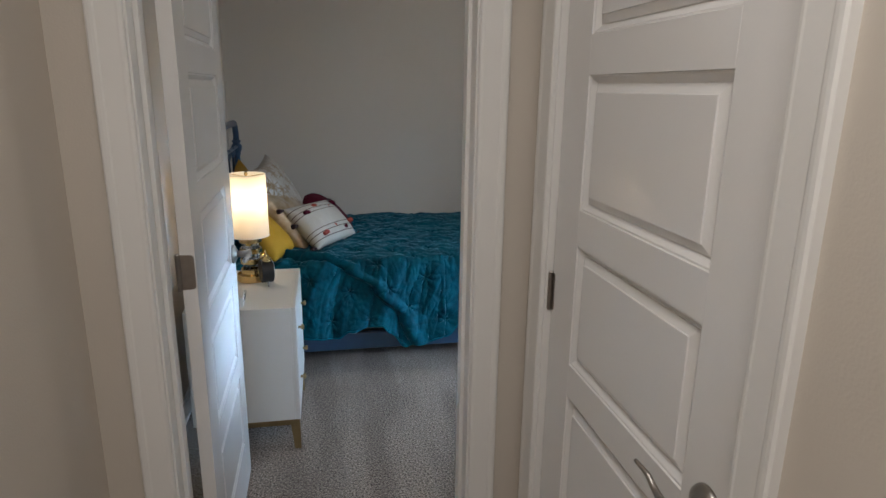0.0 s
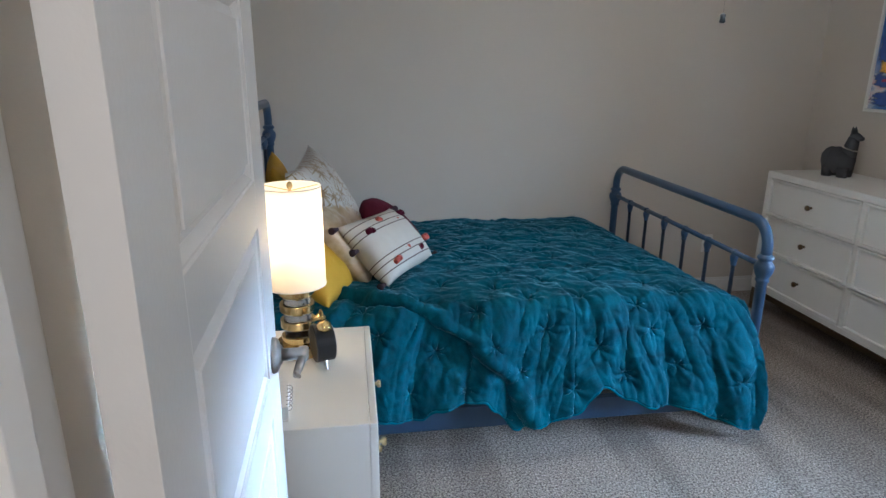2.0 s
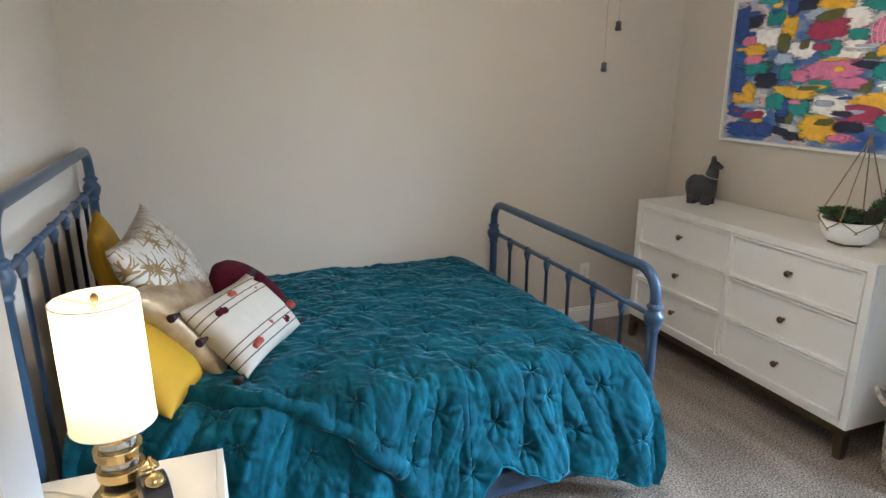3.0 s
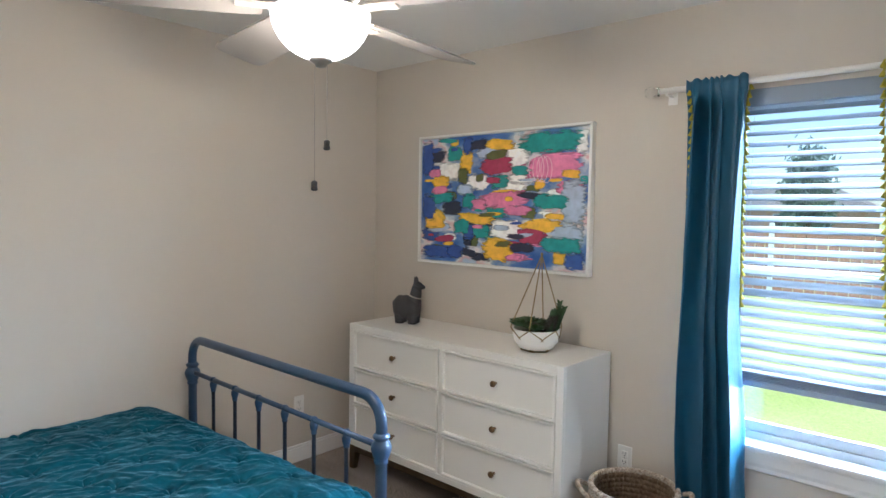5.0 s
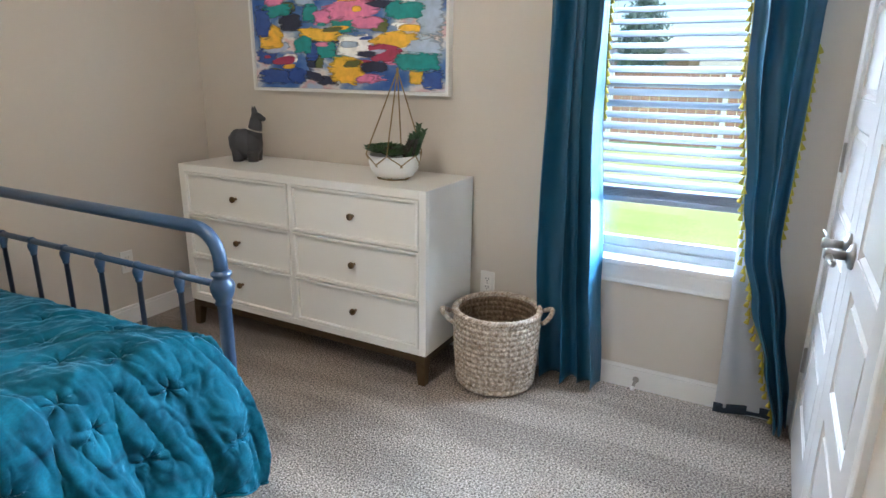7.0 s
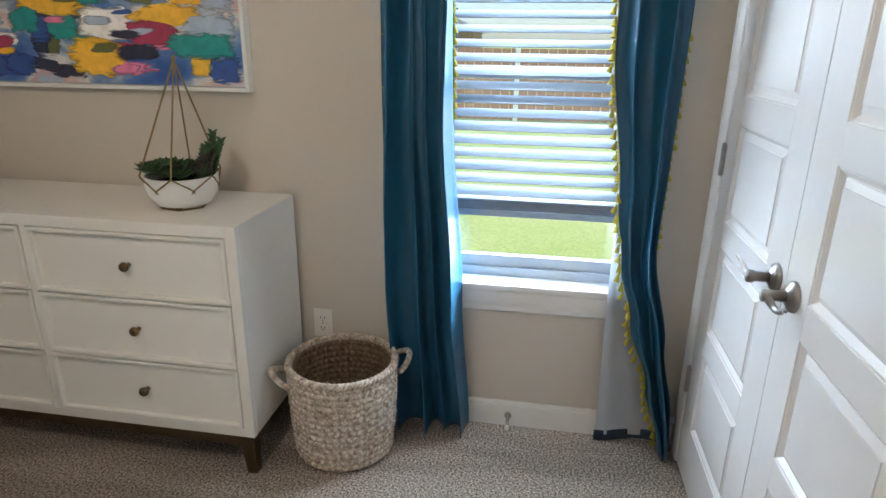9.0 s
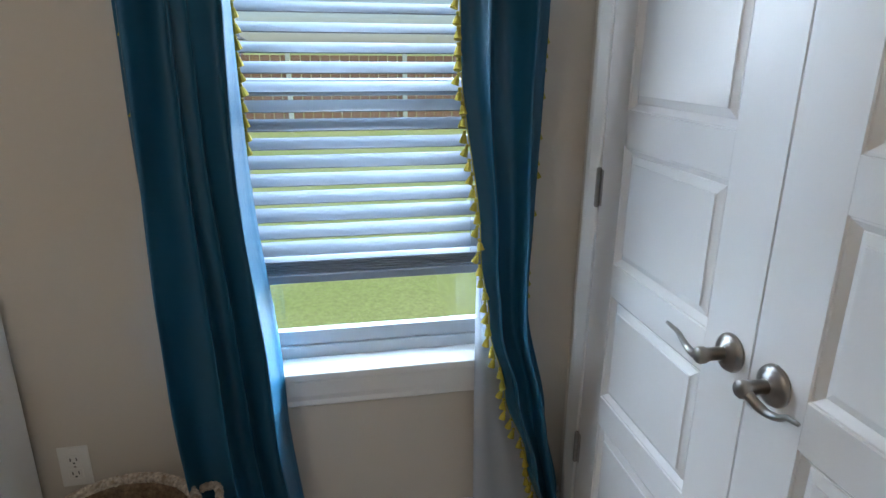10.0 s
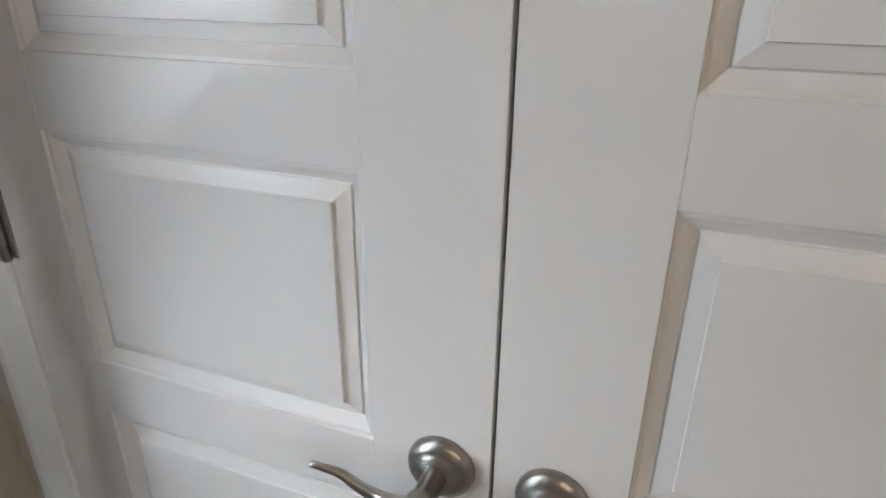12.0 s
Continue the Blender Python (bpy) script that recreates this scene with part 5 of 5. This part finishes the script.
def brushed(m):
    """Sets a ground of dragged, half-mixed strokes: blue, grey blue, off-white and rose."""
    n, l = m.node_tree.nodes, m.node_tree.links
    at, turn, tex, ramp = (n.new("ShaderNode" + k) for k in ("TexCoord", "Mapping", "TexNoise", "ValToRGB"))
    turn.inputs["Scale"].default_value = (1, 1.0, 1.7)
    tex.inputs["Scale"].default_value, tex.inputs["Detail"].default_value, tex.inputs["Distortion"].default_value = 3.4, 6, 0.15
    stops = ramp.color_ramp.elements
    stops[0].position, stops[0].color = 0.36, (0.035, 0.11, 0.36, 1)
    stops[1].position, stops[1].color = 0.74, (0.42, 0.52, 0.68, 1)
    for where, rgb in ((0.46, (0.10, 0.20, 0.46)), (0.51, (0.30, 0.37, 0.50)), (0.56, (0.74, 0.70, 0.67)), (0.61, (0.66, 0.42, 0.42)), (0.66, (0.45, 0.52, 0.62))):
        stops.new(where).color = (*rgb, 1)
    l.new(at.outputs["Object"], turn.inputs[0])
    l.new(turn.outputs[0], tex.inputs["Vector"])
    l.new(tex.outputs["Fac"], ramp.inputs[0])
    l.new(ramp.outputs[0], n["Principled BSDF"].inputs["Base Color"])
    return m


def dry_brush(m):
    """Lets a paint daub break up into bristle streaks towards its own outline."""
    n, l = m.node_tree.nodes, m.node_tree.links
    p = n["Principled BSDF"]

    def calc(operation, *terms):
        k = n.new("ShaderNodeMath")
        k.operation = operation
        for q, term in enumerate(terms):
            if isinstance(term, (int, float)):
                k.inputs[q].default_value = term
            else:
                l.new(term, k.inputs[q])
        return k.outputs[0]

    at, axis, turn, tex = (n.new("ShaderNode" + k) for k in ("TexCoord", "SeparateXYZ", "Mapping", "TexNoise"))
    l.new(at.outputs["Generated"], axis.inputs[0])
    away = [calc("ABSOLUTE", calc("MULTIPLY_ADD", axis.outputs[k], 2.0, -1.0)) for k in (1, 2)]
    far = calc("POWER", calc("ADD", calc("POWER", away[0], 4.0), calc("POWER", away[1], 4.0)), 0.25)
    turn.inputs["Scale"].default_value = (1, 14, 60)
    l.new(at.outputs["Object"], turn.inputs[0])
    l.new(turn.outputs[0], tex.inputs["Vector"])
    tex.inputs["Scale"].default_value, tex.inputs["Detail"].default_value, tex.inputs["Distortion"].default_value = 1.0, 4, 0.8
    cover = calc("MULTIPLY_ADD", calc("SUBTRACT", 0.82, far), 3.0, calc("MULTIPLY_ADD", tex.outputs["Fac"], 3.6, -1.35))
    clear, mix = n.new("ShaderNodeBsdfTransparent"), n.new("ShaderNodeMixShader")
    l.new(calc("MINIMUM", calc("MAXIMUM", cover, 0.0), 1.0), mix.inputs[0])
    l.new(clear.outputs[0], mix.inputs[1])
    l.new(p.outputs[0], mix.inputs[2])
    l.new(mix.outputs[0], n["Material Output"].inputs["Surface"])
    return m


CANVAS = brushed(material("canvas_ground", (0.05, 0.15, 0.44), 0.6, 0, (0.40, 0.48, 0.62), 4.5, 0.75, 0.3, 60))
canvas = part("canvas", boxes((XE - 0.030, XE - 0.004, AY0 + 0.017, AY1 - 0.017, AZ0 + 0.017, AZ1 - 0.017)), CANVAS, art, "blue and grey brushed canvas")
DAUBS = {
    "pale": ((0.94, 0.90, 0.86), (0.18, 0.27, 0.20, 0.13), (0.38, 0.36, 0.14, 0.12), (0.56, 0.73, 0.18, 0.15), (0.21, 0.80, 0.09, 0.05), (0.62, 0.18, 0.12, 0.20), (0.97, 0.10, 0.06, 0.16), (0.59, 0.42, 0.14, 0.11), (0.66, 0.32, 0.16, 0.10), (0.84, 0.46, 0.10, 0.07), (0.93, 0.60, 0.10, 0.16)),
    "cobalt": ((0.025, 0.075, 0.30), (0.04, 0.15, 0.08, 0.26), (0.05, 0.56, 0.09, 0.20), (0.11, 0.93, 0.20, 0.10), (0.32, 0.07, 0.06, 0.14), (0.95, 0.93, 0.10, 0.12), (0.33, 0.72, 0.07, 0.20), (0.06, 0.79, 0.11, 0.10), (0.24, 0.92, 0.10, 0.10)),
    "mist": ((0.40, 0.48, 0.60), (0.94, 0.52, 0.12, 0.30), (0.90, 0.74, 0.16, 0.10), (0.13, 0.73, 0.16, 0.06), (0.45, 0.14, 0.13, 0.08), (0.30, 0.42, 0.10, 0.08)),
    "pink": ((0.72, 0.20, 0.36), (0.81, 0.26, 0.27, 0.16), (0.92, 0.41, 0.14, 0.09), (0.55, 0.50, 0.27, 0.11), (0.13, 0.42, 0.10, 0.06), (0.63, 0.58, 0.15, 0.07), (0.40, 0.54, 0.09, 0.09), (0.58, 0.93, 0.25, 0.06), (0.10, 0.28, 0.08, 0.06)),
    "amber": ((0.85, 0.48, 0.03), (0.31, 0.19, 0.075, 0.19), (0.52, 0.08, 0.17, 0.07), (0.14, 0.35, 0.12, 0.09), (0.10, 0.66, 0.14, 0.14), (0.39, 0.65, 0.24, 0.07), (0.56, 0.45, 0.16, 0.05), (0.76, 0.69, 0.21, 0.09), (0.51, 0.88, 0.17, 0.16), (0.87, 0.91, 0.065, 0.09), (0.75, 0.385, 0.05, 0.07), (0.85, 0.62, 0.11, 0.04), (0.23, 0.04, 0.05, 0.06), (0.92, 0.32, 0.10, 0.05)),
    "teal": ((0.012, 0.27, 0.25), (0.81, 0.085, 0.31, 0.15), (0.23, 0.13, 0.095, 0.11), (0.52, 0.365, 0.11, 0.10), (0.64, 0.285, 0.09, 0.065), (0.14, 0.48, 0.17, 0.09), (0.33, 0.51, 0.08, 0.11), (0.51, 0.585, 0.135, 0.12), (0.81, 0.515, 0.17, 0.10), (0.28, 0.715, 0.095, 0.12), (0.41, 0.74, 0.12, 0.08), (0.87, 0.82, 0.20, 0.11), (0.98, 0.365, 0.045, 0.06), (0.18, 0.02, 0.12, 0.03)),
    "crimson": ((0.38, 0.03, 0.09), (0.50, 0.24, 0.18, 0.13), (0.17, 0.82, 0.14, 0.05), (0.71, 0.77, 0.16, 0.10), (0.60, 0.83, 0.12, 0.04)),
    "ink": ((0.015, 0.018, 0.05), (0.11, 0.14, 0.10, 0.10), (0.21, 0.57, 0.12, 0.12), (0.39, 0.07, 0.11, 0.08), (0.73, 0.475, 0.19, 0.045), (0.325, 0.79, 0.05, 0.17), (0.665, 0.855, 0.14, 0.07), (0.33, 0.92, 0.11, 0.05), (0.42, 0.95, 0.13, 0.06), (0.32, 0.04, 0.02, 0.09), (0.42, 0.63, 0.05, 0.05)),
    "olive": ((0.11, 0.12, 0.03), (0.29, 0.31, 0.065, 0.12), (0.50, 0.155, 0.12, 0.06), (0.69, 0.60, 0.08, 0.09), (0.37, 0.82, 0.05, 0.11), (0.21, 0.465, 0.08, 0.08), (0.40, 0.33, 0.05, 0.06)),
}
random.seed(11)
layer = 0
order = random.sample(range(20, 180), 160)
for tone in DAUBS:
    extra = []
    for k in range(5):
        extra.append((random.uniform(0.05, 0.93), random.uniform(0.08, 0.94), random.uniform(0.03, 0.10), random.uniform(0.015, 0.045)))
    DAUBS[tone] = (DAUBS[tone][0], *DAUBS[tone][1:], *extra)
for tone, (rgb, *spots) in DAUBS.items():
    lighter = tuple(min(1, c * 1.1 + 0.03) for c in rgb)
    paint = dry_brush(material("paint_" + tone, rgb, 0.5, 0, lighter, 9, 0.8, 0.25, 70, fine=(30, 0.14)))
    for u, v, w, h in spots:
        bm = bmesh.new()
        layer = layer + 1 if tone == "pale" else order.pop()
        turn = random.uniform(-0.16, 0.16)
        cy, cz = AY1 - 0.02 - u * (AY1 - AY0 - 0.04), AZ1 - 0.02 - v * (AZ1 - AZ0 - 0.04)
        hw, hh = w * 1.32 / 2, h * 0.82 / 2
        out = XE - 0.0308 - 0.000012 * layer
        ring, low = [], []
        rows = max(4, int(hh * 2 / 0.012))
        outline = []
        for k in range(rows + 1):
            e = 2 * k / rows - 1
            bulge = (1 - abs(e) ** 3.5) ** 0.5 * 0.45 + 0.55
            outline.append((e, -bulge * random.uniform(0.72, 1.12)))
        for k in range(rows, -1, -1):
            e = 2 * k / rows - 1
            bulge = (1 - abs(e) ** 3.5) ** 0.5 * 0.45 + 0.55
            outline.append((e, bulge * random.uniform(0.72, 1.12)))
        fine_line = []
        for (e0, w0), (e1, w1) in zip(outline, outline[1:] + outline[:1]):
            for q in (0.0, 0.35, 0.7):
                fine_line.append((e0 + (e1 - e0) * q + random.uniform(-0.05, 0.05), w0 + (w1 - w0) * q * q + random.uniform(-0.07, 0.07)))
        n = len(fine_line)
        for e, wide in fine_line:
            py, pz = hw * wide * 1.04, hh * e
            y, z = cy + py - turn * pz, cz + pz + turn * py
            y = min(AY1 - 0.018, max(AY0 + 0.018, y))
            z = min(AZ1 - 0.018, max(AZ0 + 0.018, z))
            ring.append(bm.verts.new((out, y, z)))
            low.append(bm.verts.new((XE - 0.0305, y, z)))
        bm.faces.new(ring)
        for k in range(n):
            bm.faces.new((ring[k], low[k], low[(k + 1) % n], ring[(k + 1) % n]))
        bmesh.ops.recalc_face_normals(bm, faces=bm.faces[:])
        part("paint_daub", bm, paint, canvas, tone + " paint daub")
bm = bmesh.new()
for q in range(4):
    tube(bm, [(XE - 0.0328, AY1 - 0.02 - 1.12 * (0.72 + 0.022 * q + 0.030 * math.cos(a)), AZ1 - 0.02 - 0.705 * (0.27 + 0.095 * math.sin(a) + 0.006 * q)) for a in [2 * math.pi * k / 24 for k in range(24)]], 0.0014, 5, True)
part("scribble", bm, material("scribble_paint", (0.85, 0.55, 0.62), 0.6), canvas, "looped pale pink scribble")

# ---- ceiling fan ----
FX, FY = 1.278, 3.43
fan = thing("ceiling_fan", pose(FX, FY, 0), "white ceiling fan at rest with a lit opal bowl light", "ceiling fan")
part("canopy", lathe(bmesh.new(), [(0.022, 2.345), (0.045, 2.355), (0.066, 2.39), (0.068, TOP)], None, 32), FAN_WHITE, fan, smooth=True)
part("downrod", lathe(bmesh.new(), [(0.0125, 2.24), (0.0125, 2.37)], None, 16), FAN_WHITE, fan, smooth=True)
part("motor", lathe(bmesh.new(), [(0.055, 2.060), (0.085, 2.068), (0.105, 2.085), (0.112, 2.12), (0.112, 2.18), (0.10, 2.22), (0.06, 2.245), (0.02, 2.25)], None, 40), FAN_WHITE, fan, smooth=True)
part("light_fitter", lathe(bmesh.new(), [(0.075, 2.035), (0.095, 2.038), (0.10, 2.05), (0.085, 2.066)], None, 32), NICKEL, fan, smooth=True)
prof = [(0.004, 1.915)] + [(0.132 * math.sin(a), 2.036 - 0.122 * math.cos(a)) for a in [k * math.pi / 32 for k in range(1, 17)]]
bowl = part("bowl", lathe(bmesh.new(), prof, None, 40, cap=False), BOWL, fan, "glowing opal glass bowl", True)
bowl.visible_shadow = False
part("cap", lathe(bmesh.new(), [(0.006, 1.895), (0.014, 1.898), (0.017, 1.905), (0.030, 1.912), (0.030, 1.918), (0.01, 1.921)], None, 24), NICKEL, fan, "bronze bowl cap", True)
bm = bmesh.new()
prof = [(0.15, 0.056), (0.22, 0.066), (0.40, 0.078), (0.60, 0.086), (0.655, 0.080), (0.672, 0.060)]
rim = [(r, w) for r, w in prof] + [(r, -w) for r, w in prof[::-1]]
pitch = radians(14)
for dz in (0.003, -0.003):
    vs = [bm.verts.new((r, w * math.cos(pitch), w * math.sin(pitch) + dz)) for r, w in rim]
    bm.faces.new(vs if dz > 0 else vs[::-1])
    if dz > 0:
        upper = vs
for k in range(len(rim)):
    bm.faces.new((upper[k], vs[k], vs[(k + 1) % len(rim)], upper[(k + 1) % len(rim)]))
bmesh.ops.recalc_face_normals(bm, faces=bm.faces[:])
mesh = None
for k in range(5):
    m = pose(0, 0, 2.050, 0, 0, 7 + 72 * k)
    if mesh is None:
        b = part("blade", bm, BLADE, fan)
        b.matrix_basis, mesh = m, b.data
    else:
        b = share("blade", mesh, fan, m)
    part("blade_iron", boxes((0.095, 0.22, -0.018, 0.018, -0.012, -0.004), bevel=0.003), FAN_WHITE, b)
for dx, dy, z1, bob in ((-0.012, 0.010, 1.590, 0), (0.012, -0.012, 1.700, 1)):
    n = 70
    bm = tube(bmesh.new(), [(dx, dy, 1.90), (dx, dy, z1)], 0.0007, 5)
    for k in range(n):
        bmesh.ops.create_icosphere(bm, subdivisions=1, radius=0.0014, matrix=pose(dx, dy, 1.90 - (1.90 - z1 - 0.11) * k / n))
    chain = part("pull_chain", bm, NICKEL, fan)
    part("pull", lathe(bmesh.new(), [(0.003, z1 + 0.004), (0.0085, z1), (0.0075, z1 - 0.010), (0.0095, z1 - 0.021), (0.005, z1 - 0.024)], pose(dx, dy, 0), 14), BLACK, chain, "dark pull knob", True)

# ---- outlets and door stop ----


def outlet(m):
    ob = thing("wall_outlet", m, "white duplex wall outlet", "outlet", "outlets")
    part("plate", boxes((-0.036, 0.036, 0.0, 0.005, -0.058, 0.058), bevel=0.003), PLASTIC, ob)
    for z in (-0.020, 0.020):
        soc = part("socket", boxes((-0.017, 0.017, 0.0052, 0.0075, z - 0.014, z + 0.014), bevel=0.002), PLASTIC, ob)
        part("slot", boxes((-0.0085, -0.006, 0.0076, 0.0080, z - 0.002, z + 0.007), (0.006, 0.0085, 0.0076, 0.0080, z - 0.002, z + 0.007), (-0.0025, 0.0025, 0.0076, 0.0080, z - 0.010, z - 0.006)), BLACK, soc)
    part("screw", lathe(bmesh.new(), [(0.003, 0.005), (0.003, 0.006)], pose(0, 0, 0, -90, 0, 0), 10), NICKEL, ob)
    return ob


outlet(pose(XE - 0.0005, 3.317, 0.358, 0, 0, 90))
outlet(pose(2.385, YN - 0.0005, 0.340, 0, 0, 180))
stop = thing("door_stop", pose(XE - 0.014, 2.598, 0.045), "white rubber-tipped spring door stop on the baseboard", "door stop")
part("base", lathe(bmesh.new(), [(0.014, 0.0), (0.013, 0.006), (0.006, 0.009)], pose(0, 0, 0, 0, -90, 0), 16), NICKEL, stop, smooth=True)
part("spring", tube(bmesh.new(), [(-0.008 - 0.055 * k / 90, 0.0055 * math.cos(k * 0.9), 0.0055 * math.sin(k * 0.9) - 0.010 * (k / 90) ** 2) for k in range(91)], 0.0012, 5), NICKEL, stop, smooth=True)
part("tip", lathe(bmesh.new(), [(0.007, 0.060), (0.0085, 0.062), (0.0085, 0.074), (0.006, 0.077)], pose(0, 0, -0.010, 0, -90, 0), 14), PLASTIC, stop, "white rubber tip", True)

# ---- outside ----
GZ = -0.25
structure("ground", boxes((-900, 900, -900, 900, GZ - 0.2, GZ)), LAWN, "sunlit green lawn reaching the horizon", "lawn")
fence = thing("fence", pose(15.0, 0, GZ), "reddish cedar board fence across the back lawn", "fence", kind="")
board = None
for k in range(170):
    y = -16 + 0.2 * k
    m = pose(0.03 * math.sin(k * 7.1), y, 0, 0, 0, 0)
    if board is None:
        b = part("board", boxes((0, 0.02, 0, 0.185, 0.03, 1.55), bevel=0.004), CEDAR, fence)
        b.matrix_basis, board = m, b.data
    else:
        share("board", board, fence, m)
post = None
for k in range(15):
    m = pose(-0.10, -16 + 2.4 * k, 0)
    if post is None:
        b = part("post", boxes((0, 0.09, 0, 0.09, 0, 1.65), bevel=0.005), LACQUER, fence, "pale fence post")
        b.matrix_basis, post = m, b.data
    else:
        share("post", post, fence, m)["label"] = "pale fence post"


def tree(x, y, h, seed, label):
    rnd = random.Random(seed)
    ob = thing("tree", pose(x, y, GZ), label, "tree", "trees beyond the fence")
    bm = tube(bmesh.new(), [(0.05 * rnd.uniform(-1, 1) * k, 0.05 * rnd.uniform(-1, 1) * k, h * 0.8 * k / 6) for k in range(7)], [0.22 * (1 - k / 7.5) for k in range(7)], 10)
    tips = []
    for k in range(13):
        a, z0 = k * 2.4, h * (0.28 + 0.045 * k)
        L = h * 0.13 * (1.1 - 0.055 * k)
        e = (L * math.cos(a), L * math.sin(a), z0 + L * 0.6)
        tube(bm, [(0, 0, z0), (e[0] * 0.5, e[1] * 0.5, z0 + L * 0.25), e], [0.07, 0.045, 0.015], 6)
        tips += [e, (e[0] * 0.6, e[1] * 0.6, z0 + L * 0.45)]
    part("trunk", bm, BARK, ob)
    verts, faces = [], []
    for tx, ty, tz in tips + [(0, 0, h * 0.93), (0, 0, h * 0.8)]:
        for q in range(230):
            p = Vector((rnd.gauss(0, 0.27), rnd.gauss(0, 0.27), rnd.gauss(0, 0.26))) + Vector((tx, ty, tz))
            a, b = Vector((rnd.gauss(0, 1), rnd.gauss(0, 1), rnd.gauss(0, 1))).normalized(), Vector((rnd.gauss(0, 1), rnd.gauss(0, 1), rnd.gauss(0, 1))).normalized()
            s = rnd.uniform(0.09, 0.2)
            n = len(verts)
            verts += [tuple(p + a * s), tuple(p + b * s * 0.5), tuple(p - a * s), tuple(p - b * s * 0.5)]
            faces.append((n, n + 1, n + 2, n + 3))
    mesh = bpy.data.meshes.new("crown")
    mesh.from_pydata(verts, [], faces)
    mesh.materials.append(FOLIAGE)
    new("crown", mesh).parent = ob


tree(30.0, 8.0, 4.8, 3, "green leafy tree standing beyond the fence")
tree(27.0, -5.5, 5.2, 4, "smaller green leafy tree beyond the fence")
tree(26.0, 12.5, 5.4, 6, "bushy green tree beyond the fence")
tree(31.0, -17.0, 4.2, 8, "low bushy tree beyond the fence")
tree(36.0, -26.0, 4.8, 9, "low bushy tree beyond the fence")

house = thing("house", pose(62.0, 17.0, GZ), "far brick house with dark shingle roof", "house")
part("wall", boxes((0, 8, -7, 7, 0, 2.7)), BRICKWALL, house)
bm = bmesh.new()
vs = [bm.verts.new(p) for p in ((-0.5, -7.5, 2.7), (8.5, -7.5, 2.7), (8.5, 7.5, 2.7), (-0.5, 7.5, 2.7), (4, -4, 4.6), (4, 4, 4.6))]
for f in ((0, 3, 5, 4), (1, 4, 5, 2), (0, 4, 1), (3, 2, 5), (0, 1, 2, 3)):
    bm.faces.new([vs[k] for k in f])
bmesh.ops.recalc_face_normals(bm, faces=bm.faces[:])
part("roof", bm, SHINGLE, house)
for y in (-4.5, -1.0, 3.2):
    w = part("window", boxes((-0.06, -0.001, y, y + 1.1, 0.9, 2.1), bevel=0.01), VINYL, house)
    part("pane", boxes((-0.08, -0.062, y + 0.08, y + 1.02, 0.98, 2.02)), BLACK, w)
